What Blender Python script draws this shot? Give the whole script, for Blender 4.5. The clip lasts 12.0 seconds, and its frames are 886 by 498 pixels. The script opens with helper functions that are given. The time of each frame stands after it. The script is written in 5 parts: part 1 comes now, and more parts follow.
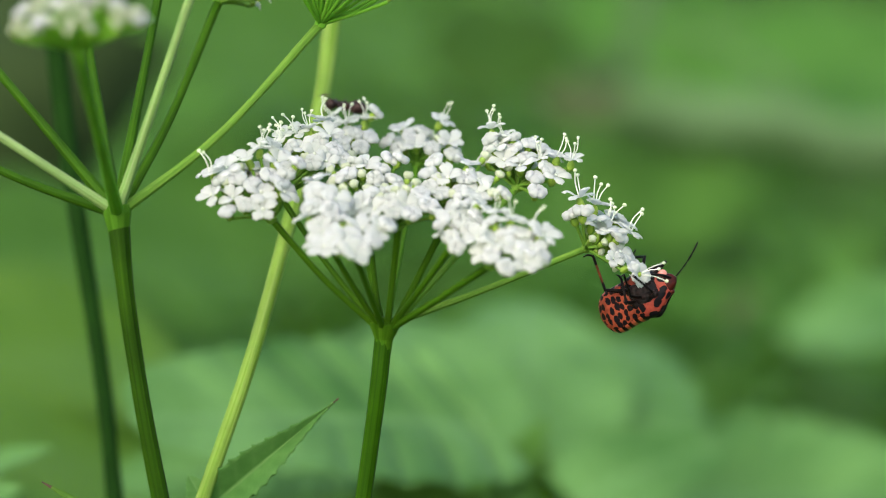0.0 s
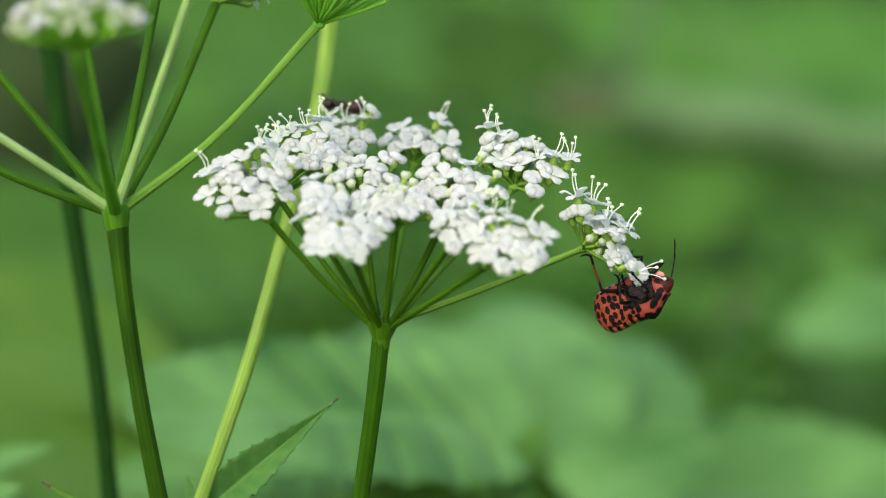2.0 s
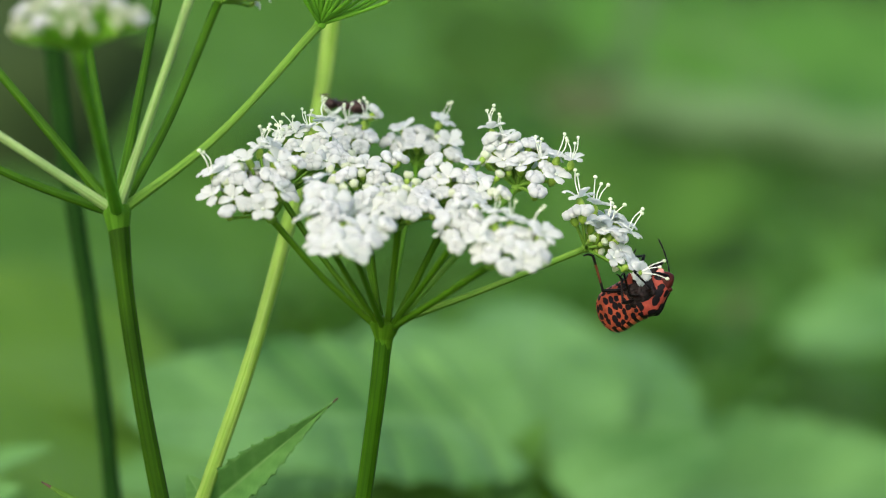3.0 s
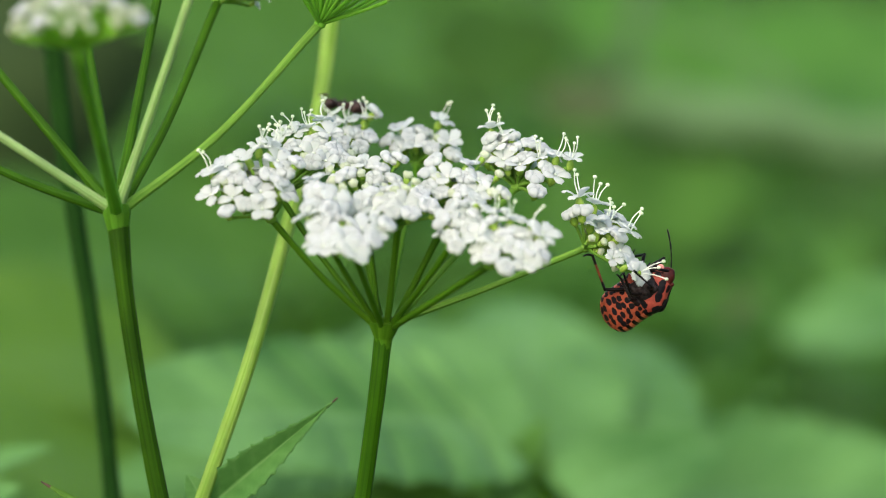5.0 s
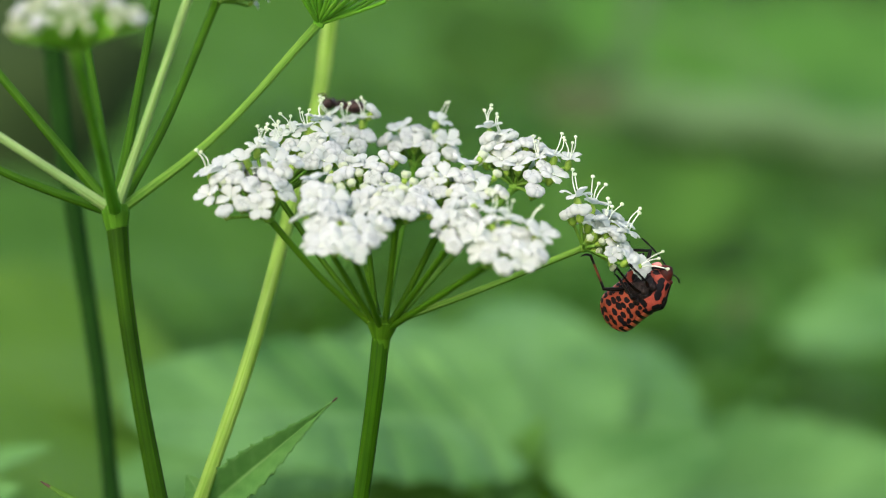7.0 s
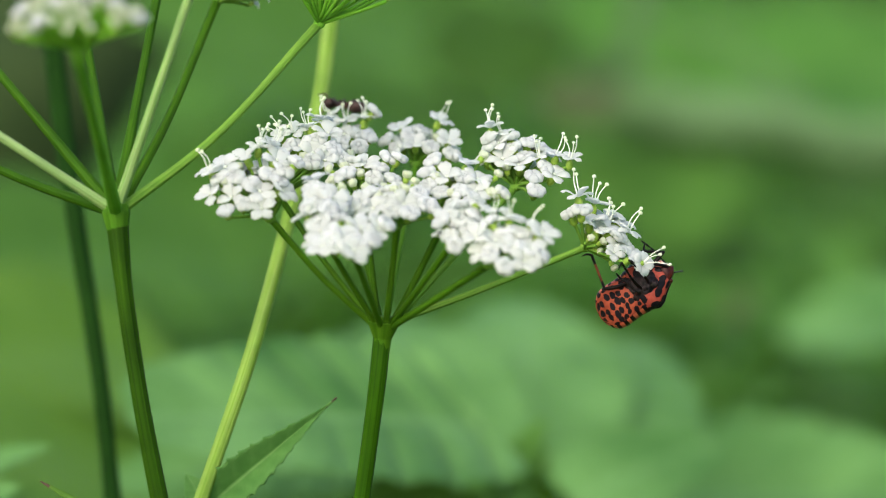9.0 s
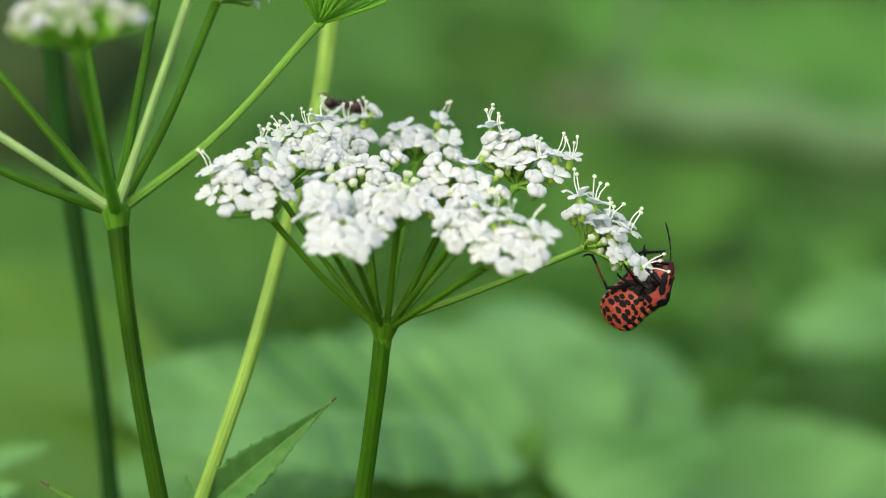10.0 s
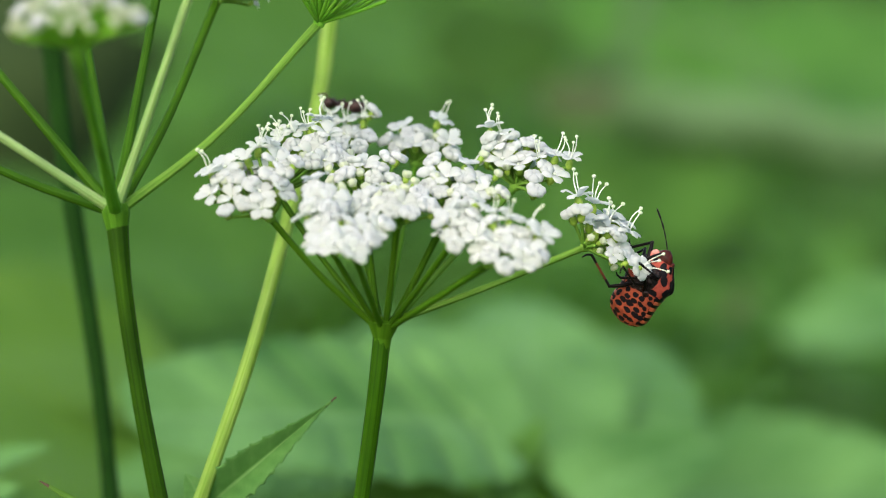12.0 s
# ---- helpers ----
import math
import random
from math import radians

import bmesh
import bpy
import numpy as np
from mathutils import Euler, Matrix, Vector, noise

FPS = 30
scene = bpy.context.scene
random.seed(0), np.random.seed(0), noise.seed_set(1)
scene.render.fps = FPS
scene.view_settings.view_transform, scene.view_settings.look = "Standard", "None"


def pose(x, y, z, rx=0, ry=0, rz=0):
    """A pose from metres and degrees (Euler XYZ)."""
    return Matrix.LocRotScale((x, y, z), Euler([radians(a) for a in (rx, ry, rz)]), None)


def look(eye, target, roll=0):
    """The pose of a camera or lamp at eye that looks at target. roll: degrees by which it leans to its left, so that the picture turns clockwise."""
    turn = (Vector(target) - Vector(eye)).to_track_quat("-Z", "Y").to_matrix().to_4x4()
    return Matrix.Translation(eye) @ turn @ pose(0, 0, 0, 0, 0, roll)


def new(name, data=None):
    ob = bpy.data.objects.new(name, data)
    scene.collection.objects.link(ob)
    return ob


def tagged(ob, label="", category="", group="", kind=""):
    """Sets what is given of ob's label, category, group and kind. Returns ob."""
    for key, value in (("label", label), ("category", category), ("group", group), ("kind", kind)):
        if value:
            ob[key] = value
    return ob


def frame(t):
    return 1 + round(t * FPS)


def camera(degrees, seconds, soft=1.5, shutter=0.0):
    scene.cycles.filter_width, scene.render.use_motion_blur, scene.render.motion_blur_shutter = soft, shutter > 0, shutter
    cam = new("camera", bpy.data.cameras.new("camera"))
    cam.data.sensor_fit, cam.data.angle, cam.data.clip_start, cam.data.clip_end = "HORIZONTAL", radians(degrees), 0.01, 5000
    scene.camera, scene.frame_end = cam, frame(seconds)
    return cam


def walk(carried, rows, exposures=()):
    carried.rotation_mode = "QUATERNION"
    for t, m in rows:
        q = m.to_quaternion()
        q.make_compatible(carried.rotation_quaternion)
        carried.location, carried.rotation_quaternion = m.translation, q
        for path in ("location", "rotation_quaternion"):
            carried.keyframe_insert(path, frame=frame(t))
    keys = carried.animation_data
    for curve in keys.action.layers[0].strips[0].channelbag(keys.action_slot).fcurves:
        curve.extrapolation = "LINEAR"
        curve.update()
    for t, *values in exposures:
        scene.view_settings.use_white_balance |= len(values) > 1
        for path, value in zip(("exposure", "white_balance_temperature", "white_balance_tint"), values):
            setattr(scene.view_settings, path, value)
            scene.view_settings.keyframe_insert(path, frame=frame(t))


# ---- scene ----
# ---- camera ----
EYE, AIM = (0, -0.34739, 0.66265), (0, 0, 0.62)
cam = camera(17.0, 12.0, soft=1.05)
cam.data.dof.use_dof = True
cam.data.dof.focus_distance = 0.3545
cam.data.dof.aperture_fstop = 14.0
walk(cam, [(0.0, look(EYE, AIM)), (12.0, look(EYE, (0.00028, -0.00002, 0.61987)))], [(0.0, 0.93), (3.0, 0.93), (7.0, 0.95), (12.0, 0.97)])

# ---- daylight: a bright overcast sky with a weak, wide sun ----
SUN_UP, SUN_TURN = radians(40), radians(205)
world = bpy.data.worlds.new("sky")
scene.world = world
world.use_nodes = True
wn = world.node_tree.nodes
sky = wn.new("ShaderNodeTexSky")
sky.sky_type, sky.sun_disc = "NISHITA", False
sky.sun_elevation, sky.sun_rotation = SUN_UP, SUN_TURN
sky.air_density, sky.dust_density, sky.ozone_density = 1.0, 4.0, 0.6
wn["Background"].inputs[1].default_value = 0.15
world.node_tree.links.new(sky.outputs[0], wn["Background"].inputs[0])
sun_data = bpy.data.lights.new("sun", "SUN")
sun_data.energy, sun_data.angle, sun_data.color = 0.33, radians(70), (0.94, 0.99, 1.0)
sun = new("sun", sun_data)
sun_from = Vector((math.sin(SUN_TURN) * math.cos(SUN_UP), math.cos(SUN_TURN) * math.cos(SUN_UP), math.sin(SUN_UP)))
sun.matrix_basis = look(sun_from * 20, (0, 0, 0))


# ---- materials ----
def material(name, rough=0.55):
    mat = bpy.data.materials.new(name)
    mat.use_nodes = True
    nodes, links = mat.node_tree.nodes, mat.node_tree.links
    shader = nodes["Principled BSDF"]
    shader.inputs["Roughness"].default_value = rough
    shader.inputs["Specular IOR Level"].default_value = 0.3
    return mat, nodes, links, shader


def ramp(nodes, stops):
    node = nodes.new("ShaderNodeValToRGB")
    while len(node.color_ramp.elements) < len(stops):
        node.color_ramp.elements.new(0.5)
    for e, (at, colour) in zip(node.color_ramp.elements, stops):
        e.position, e.color = at, (*colour, 1)
    return node


def noise_node(nodes, links, vector, scale, detail=4.0, stretch=(1, 1, 1)):
    mapping = nodes.new("ShaderNodeMapping")
    mapping.inputs["Scale"].default_value = stretch
    links.new(vector, mapping.inputs["Vector"])
    tex = nodes.new("ShaderNodeTexNoise")
    tex.inputs["Scale"].default_value, tex.inputs["Detail"].default_value = scale, detail
    links.new(mapping.outputs[0], tex.inputs["Vector"])
    return tex


def mixed(nodes, links, a, b, factor, mode="MIX"):
    node = nodes.new("ShaderNodeMix")
    node.data_type, node.blend_type = "RGBA", mode
    for socket, value in ((node.inputs[0], factor), (node.inputs[6], a), (node.inputs[7], b)):
        if isinstance(value, (int, float)):
            socket.default_value = value
        elif isinstance(value, tuple):
            socket.default_value = (*value, 1)
        else:
            links.new(value, socket)
    return node.outputs[2]


def relief(nodes, links, shader, height, strength, distance):
    bump = nodes.new("ShaderNodeBump")
    bump.inputs["Strength"].default_value, bump.inputs["Distance"].default_value = strength, distance
    links.new(height, bump.inputs["Height"])
    links.new(bump.outputs[0], shader.inputs["Normal"])


def see_through(nodes, links, shader, colour, share):
    """Lets a share of the light pass through a thin leaf or petal."""
    glow = nodes.new("ShaderNodeBsdfTranslucent")
    if isinstance(colour, tuple):
        glow.inputs[0].default_value = (*colour, 1)
    else:
        links.new(colour, glow.inputs[0])
    mix = nodes.new("ShaderNodeMixShader")
    mix.inputs[0].default_value = share
    links.new(shader.outputs[0], mix.inputs[1])
    links.new(glow.outputs[0], mix.inputs[2])
    links.new(mix.outputs[0], nodes["Material Output"].inputs[0])


def stem_material(name, dark, light, rough=0.62, gloss=0.09):
    """Green stalk with fine lengthwise streaks."""
    mat, n, l, s = material(name, rough)
    coord = n.new("ShaderNodeTexCoord")
    streak = noise_node(n, l, coord.outputs["UV"], 1.0, 4.0, (20, 0.35, 1))
    blotch = noise_node(n, l, coord.outputs["Object"], 130.0, 5.0)
    r = ramp(n, [(0.32, dark), (0.68, light)])
    l.new(streak.outputs[0], r.inputs[0])
    r2 = ramp(n, [(0.3, (0.72, 0.76, 0.7)), (0.7, (1.15, 1.12, 1.1))])
    l.new(blotch.outputs[0], r2.inputs[0])
    info = n.new("ShaderNodeObjectInfo")
    r3 = ramp(n, [(0.0, (0.82, 0.88, 0.8)), (1.0, (1.16, 1.1, 1.2))])
    l.new(info.outputs["Random"], r3.inputs[0])
    c = mixed(n, l, mixed(n, l, r.outputs[0], r2.outputs[0], 1.0, "MULTIPLY"), r3.outputs[0], 1.0, "MULTIPLY")
    l.new(c, s.inputs["Base Color"])
    s.inputs["Subsurface Weight"].default_value = 0.15
    s.inputs["Subsurface Radius"].default_value = (0.3, 0.6, 0.15)
    s.inputs["Subsurface Scale"].default_value = 0.0006
    s.inputs["Specular IOR Level"].default_value = gloss
    relief(n, l, s, streak.outputs[0], 0.5, 0.0002)
    return mat


def petal_material(name, tint):
    mat, n, l, s = material(name, 0.62)
    coord = n.new("ShaderNodeTexCoord")
    grain = noise_node(n, l, coord.outputs["Object"], 900.0, 3.0)
    info = n.new("ShaderNodeObjectInfo")
    r = ramp(n, [(0.25, tuple(0.93 * v for v in tint)), (0.75, tint)])
    l.new(grain.outputs[0], r.inputs[0])
    r3 = ramp(n, [(0.0, (0.95, 0.96, 0.9)), (1.0, (1.0, 1.0, 1.0))])
    l.new(info.outputs["Random"], r3.inputs[0])
    c = mixed(n, l, r.outputs[0], r3.outputs[0], 1.0, "MULTIPLY")
    l.new(c, s.inputs["Base Color"])
    s.inputs["Subsurface Weight"].default_value = 0.55
    s.inputs["Subsurface Radius"].default_value = (1.0, 1.0, 0.95)
    s.inputs["Subsurface Scale"].default_value = 0.0014
    relief(n, l, s, grain.outputs[0], 0.15, 0.0001)
    see_through(n, l, s, c, 0.43)
    return mat


def leaf_material(name, dark, light, vein, share=0.35, rough=0.5):
    """Leaf blade: blotched green, paler along the midrib and the side veins."""
    mat, n, l, s = material(name, rough)
    s.inputs["Specular IOR Level"].default_value = 0.12
    coord = n.new("ShaderNodeTexCoord")
    blotch = noise_node(n, l, coord.outputs["Object"], 38.0, 5.0)
    fine = noise_node(n, l, coord.outputs["Object"], 600.0, 3.0)
    r = ramp(n, [(0.3, dark), (0.7, light)])
    l.new(blotch.outputs[0], r.inputs[0])
    r2 = ramp(n, [(0.3, (0.85, 0.87, 0.85)), (0.7, (1.1, 1.08, 1.1))])
    l.new(fine.outputs[0], r2.inputs[0])
    c = mixed(n, l, r.outputs[0], r2.outputs[0], 1.0, "MULTIPLY")
    attr = n.new("ShaderNodeAttribute")
    attr.attribute_name = "vein"
    c = mixed(n, l, c, vein, attr.outputs["Fac"])
    info = n.new("ShaderNodeNewGeometry")
    r3 = ramp(n, [(0.0, (0.72, 0.8, 0.75)), (1.0, (1.25, 1.15, 1.1))])
    l.new(info.outputs["Random Per Island"], r3.inputs[0])
    c = mixed(n, l, c, r3.outputs[0], 1.0, "MULTIPLY")
    l.new(c, s.inputs["Base Color"])
    relief(n, l, s, fine.outputs[0], 0.3, 0.0003)
    see_through(n, l, s, c, share)
    return mat


def plain_material(name, a, b, scale, rough=0.5, bump=0.3, depth=0.0001, gloss=0.3):
    mat, n, l, s = material(name, rough)
    s.inputs["Specular IOR Level"].default_value = gloss
    coord = n.new("ShaderNodeTexCoord")
    tex = noise_node(n, l, coord.outputs["Object"], scale, 5.0)
    r = ramp(n, [(0.35, a), (0.65, b)])
    l.new(tex.outputs[0], r.inputs[0])
    l.new(r.outputs[0], s.inputs["Base Color"])
    relief(n, l, s, tex.outputs[0], bump, depth)
    return mat


def spotted_material(name, red, across, size, jitter=0.5):
    """Orange-red cuticle with rows of uneven black spots that run along the body's rings. across: spacing in mm along and round it."""
    mat, n, l, s = material(name, 0.42)
    s.inputs["Specular IOR Level"].default_value = 0.1
    coord = n.new("ShaderNodeTexCoord")
    warp = noise_node(n, l, coord.outputs["Object"], 1500.0, 3.0)
    shift = n.new("ShaderNodeVectorMath")
    shift.operation = "MULTIPLY_ADD"
    shift.inputs[1].default_value = (0.5, 0.5, 0.0)
    l.new(warp.outputs["Color"], shift.inputs[0])
    l.new(coord.outputs["UV"], shift.inputs[2])
    mapping = n.new("ShaderNodeMapping")
    mapping.inputs["Scale"].default_value = (1 / across[0], 1 / across[1], 1)
    l.new(shift.outputs[0], mapping.inputs["Vector"])
    cells = n.new("ShaderNodeTexVoronoi")
    cells.voronoi_dimensions = "2D"
    cells.inputs["Scale"].default_value, cells.inputs["Randomness"].default_value = 1.0, jitter
    l.new(mapping.outputs[0], cells.inputs["Vector"])
    split = n.new("ShaderNodeSeparateColor")
    l.new(cells.outputs["Color"], split.inputs[0])
    grow = n.new("ShaderNodeMath")
    grow.operation = "MULTIPLY_ADD"
    grow.inputs[1].default_value = -0.12
    l.new(split.outputs[0], grow.inputs[0])
    l.new(cells.outputs["Distance"], grow.inputs[2])
    mask = ramp(n, [(size - 0.08, (1, 1, 1)), (size - 0.02, (0, 0, 0))])
    l.new(grow.outputs[0], mask.inputs[0])
    grain = noise_node(n, l, coord.outputs["Object"], 2600.0, 3.0)
    broad = noise_node(n, l, coord.outputs["Object"], 420.0, 3.0)
    r = ramp(n, [(0.25, tuple(0.62 * v for v in red)), (0.7, red)])
    l.new(grain.outputs[0], r.inputs[0])
    r2 = ramp(n, [(0.3, (0.8, 0.72, 0.72)), (0.7, (1.15, 1.2, 1.2))])
    l.new(broad.outputs[0], r2.inputs[0])
    c = mixed(n, l, r.outputs[0], r2.outputs[0], 1.0, "MULTIPLY")
    l.new(mixed(n, l, c, (0.007, 0.006, 0.008), mask.outputs[0]), s.inputs["Base Color"])
    bands = n.new("ShaderNodeTexWave")
    bands.bands_direction, bands.wave_profile = "X", "SAW"
    bands.inputs["Scale"].default_value, bands.inputs["Distortion"].default_value = 300.0, 0.6
    l.new(coord.outputs["Object"], bands.inputs["Vector"])
    height = n.new("ShaderNodeMath")
    height.operation = "MULTIPLY_ADD"
    height.inputs[1].default_value = 0.45
    l.new(bands.outputs["Fac"], height.inputs[0])
    l.new(grain.outputs[0], height.inputs[2])
    relief(n, l, s, height.outputs[0], 0.7, 0.00013)
    return mat


def striped_material(name, red):
    """Red back with black lengthwise bands."""
    mat, n, l, s = material(name, 0.4)
    coord = n.new("ShaderNodeTexCoord")
    split = n.new("ShaderNodeSeparateXYZ")
    l.new(coord.outputs["Object"], split.inputs[0])
    wave = n.new("ShaderNodeMath")
    wave.operation = "MULTIPLY"
    wave.inputs[1].default_value = 2 * math.pi / 0.00105
    l.new(split.outputs[1], wave.inputs[0])
    sine = n.new("ShaderNodeMath")
    sine.operation = "COSINE"
    l.new(wave.outputs[0], sine.inputs[0])
    mask = ramp(n, [(0.0, (0, 0, 0)), (0.12, (1, 1, 1))])
    l.new(sine.outputs[0], mask.inputs[0])
    grain = noise_node(n, l, coord.outputs["Object"], 2600.0, 3.0)
    c = mixed(n, l, red, (0.008, 0.007, 0.008), mask.outputs[0])
    l.new(c, s.inputs["Base Color"])
    relief(n, l, s, grain.outputs[0], 0.35, 0.00008)
    return mat


STEM = stem_material("stem_green", (0.022, 0.08, 0.002), (0.045, 0.13, 0.004))
STEM_MAIN = stem_material("stem_olive_green", (0.018, 0.071, 0.001), (0.040, 0.124, 0.002))
STEM_DEEP = stem_material("stem_deep_green", (0.012, 0.045, 0.001), (0.030, 0.092, 0.002))
STEM_PALE = stem_material("stem_pale_green", (0.14, 0.29, 0.016), (0.34, 0.495, 0.125))
# far darker than the other stems: shade is put into this green
STEM_SHADED = stem_material("stem_shaded_green", (0.008, 0.040, 0.004), (0.016, 0.060, 0.008), 0.8, 0.08)
RAY_DARK = stem_material("ray_dark_green", (0.035, 0.11, 0.003), (0.075, 0.19, 0.008))
RAY_MID = stem_material("ray_mid_green", (0.06, 0.18, 0.008), (0.13, 0.30, 0.025))
RAY_BRIGHT = stem_material("ray_bright_green", (0.12, 0.36, 0.02), (0.22, 0.50, 0.05))
RAY_PALE = stem_material("ray_pale_green", (0.12, 0.28, 0.045), (0.40, 0.55, 0.24))
RAY = stem_material("ray_green", (0.10, 0.24, 0.022), (0.21, 0.39, 0.065))
PETAL = petal_material("white_petal", (0.795, 0.84, 0.825))
OVARY = plain_material("ovary_green", (0.16, 0.30, 0.03), (0.30, 0.45, 0.06), 1500.0)
BUD = petal_material("bud_white_green", (0.74, 0.82, 0.60))
FILAMENT = plain_material("filament_white", (0.72, 0.80, 0.66), (0.85, 0.88, 0.80), 900.0)
ANTHER = plain_material("anther_pale", (0.58, 0.70, 0.44), (0.78, 0.84, 0.66), 2500.0)
LEAF = leaf_material("leaf_green", (0.10, 0.27, 0.06), (0.18, 0.40, 0.11), (0.21, 0.42, 0.13))
LEAF_PALE = leaf_material("leaf_blue_green", (0.06, 0.18, 0.04), (0.192, 0.41, 0.122), (0.21, 0.42, 0.15), 0.25, 0.5)
LEAF_YELLOW = leaf_material("leaf_yellow_green", (0.10, 0.235, 0.026), (0.165, 0.335, 0.045), (0.165, 0.33, 0.07))
LEAF_FAR = leaf_material("undergrowth_leaf", (0.067, 0.20, 0.03), (0.118, 0.31, 0.055), (0.15, 0.33, 0.07))
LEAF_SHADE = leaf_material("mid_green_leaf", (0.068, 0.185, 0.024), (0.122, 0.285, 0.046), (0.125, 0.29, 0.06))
# darker leaf green that holds the shade of gaps in the foliage
LEAF_GAP_SHADE = leaf_material("gap_shade_leaf", (0.035, 0.10, 0.012), (0.065, 0.16, 0.024), (0.06, 0.15, 0.03))
LEAF_BROWN = leaf_material("withered_brown_leaf", (0.062, 0.098, 0.033), (0.10, 0.135, 0.05), (0.10, 0.125, 0.05), 0.2)
LEAF_TIP = plain_material("dry_leaf_tip", (0.05, 0.03, 0.02), (0.11, 0.065, 0.045), 900.0, 0.7)
SOIL = plain_material("leaf_litter_soil", (0.03, 0.06, 0.012), (0.06, 0.12, 0.02), 9.0, 1.0, 0.8, 0.02, 0.03)
DARK_FILL = plain_material("dark_zone_fill", (0.019, 0.042, 0.007), (0.036, 0.066, 0.014), 40.0, 0.9)
DRY = plain_material("mossy_bark", (0.066, 0.135, 0.046), (0.10, 0.19, 0.076), 40.0, 0.9)
BUG_BELLY = spotted_material("spotted_red_belly", (0.38, 0.083, 0.042), (0.72, 0.86), 0.415, 0.5)
BUG_CHEST = spotted_material("blotched_red_chest", (0.40, 0.076, 0.05), (1.2, 1.35), 0.46, 0.8)
BUG_BACK = striped_material("striped_red_back", (0.48, 0.06, 0.03))
BUG_RED = plain_material("bug_red", (0.40, 0.07, 0.035), (0.60, 0.15, 0.075), 2200.0, 0.38)
BUG_PINK = plain_material("bug_pale_red", (0.40, 0.08, 0.055), (0.66, 0.28, 0.22), 900.0, 0.22, 0.5, 0.0001, 0.5)
BUG_BLACK = plain_material("bug_black", (0.003, 0.003, 0.003), (0.007, 0.006, 0.006), 1800.0, 0.38, 0.8, 0.0002, 0.1)
BUG_MOTTLED = plain_material("bug_mottled", (0.003, 0.003, 0.004), (0.03, 0.018, 0.017), 1700.0, 0.3, 1.0, 0.0003, 0.16)
BUG_HEAD = plain_material("bug_head_brown", (0.004, 0.004, 0.004), (0.07, 0.013, 0.009), 1300.0, 0.36, 0.6, 0.0002, 0.14)
BUG_DARK = plain_material("bug_leg_dark", (0.003, 0.003, 0.003), (0.009, 0.006, 0.005), 900.0, 0.35, 0.6, 0.0001, 0.1)
BUG_LEG = plain_material("bug_leg_brown", (0.01, 0.006, 0.005), (0.20, 0.055, 0.014), 420.0, 0.38, 0.4, 0.0001, 0.25)
ANT_BROWN = plain_material("ant_brown", (0.014, 0.008, 0.007), (0.06, 0.026, 0.02), 900.0, 0.4)


# ---- mesh tools ----
def finish(name, bm, materials, parent=None, label="", at=None, smooth=True):
    mesh = bpy.data.meshes.new(name)
    if smooth:
        for face in bm.faces:
            face.smooth = True
    bm.to_mesh(mesh)
    bm.free()
    for m in materials if isinstance(materials, (list, tuple)) else [materials]:
        mesh.materials.append(m)
    ob = new(name, mesh)
    if parent:
        ob.parent = parent
    if at is not None:
        ob.matrix_basis = at if isinstance(at, Matrix) else Matrix.Translation(at)
    return tagged(ob, label)


def part(name, bm, material, parent, label="", at=None):
    return finish(name, bm, material, parent, label, at)


def smooth_line(points, steps):
    """A smooth curve through the points, its tangents weighted by their distances; steps per stretch."""
    p = [Vector(q) for q in points]
    n = len(p)
    if n == 2:
        return [p[0].lerp(p[1], i / steps) for i in range(steps + 1)]
    h = [(p[i + 1] - p[i]).length for i in range(n - 1)]
    slope = [(p[i + 1] - p[i]) / h[i] for i in range(n - 1)]
    tan = [slope[0]] + [(slope[i - 1] * h[i] + slope[i] * h[i - 1]) / (h[i] + h[i - 1]) for i in range(1, n - 1)] + [slope[-1]]
    out = []
    for i in range(n - 1):
        for k in range(steps):
            t = k / steps
            out.append(p[i] * (2 * t ** 3 - 3 * t * t + 1) + tan[i] * h[i] * (t ** 3 - 2 * t * t + t)
                       + p[i + 1] * (3 * t * t - 2 * t ** 3) + tan[i + 1] * h[i] * (t ** 3 - t * t))
    out.append(p[-1])
    return out


def tube(bm, points, radii, sides=10, steps=6, flutes=0, depth=0.08, slot=0):
    """A swept stalk. radii are spread evenly along it; flutes are lengthwise ribs."""
    line = smooth_line(points, steps)
    uv = bm.loops.layers.uv.verify()
    n = len(line)
    tangent = (line[1] - line[0]).normalized()
    side = tangent.orthogonal().normalized()
    rings, run, runs = [], 0.0, []
    for i, p in enumerate(line):
        t = (line[min(i + 1, n - 1)] - line[max(i - 1, 0)]).normalized()
        side = (side - t * side.dot(t)).normalized()
        other = t.cross(side)
        f = i / (n - 1) * (len(radii) - 1)
        k = min(int(f), len(radii) - 2)
        r = radii[k] + (radii[k + 1] - radii[k]) * (f - k)
        if i:
            run += (p - line[i - 1]).length
        runs.append(run)
        ring = []
        for j in range(sides):
            a = 2 * math.pi * j / sides
            q = r * (1 + depth * math.cos(flutes * a)) if flutes else r
            ring.append(bm.verts.new(p + side * (q * math.cos(a)) + other * (q * math.sin(a))))
        rings.append(ring)
    for i in range(n - 1):
        for j in range(sides):
            k = (j + 1) % sides
            face = bm.faces.new((rings[i][j], rings[i][k], rings[i + 1][k], rings[i + 1][j]))
            face.material_index = slot
            for loop, u, v in zip(face.loops, (j, j + 1, j + 1, j), (runs[i], runs[i], runs[i + 1], runs[i + 1])):
                loop[uv].uv = (u / sides, v * 100)
    for ring, flip in ((rings[0], True), (rings[-1], False)):
        face = bm.faces.new(ring[::-1] if flip else ring)
        face.material_index = slot


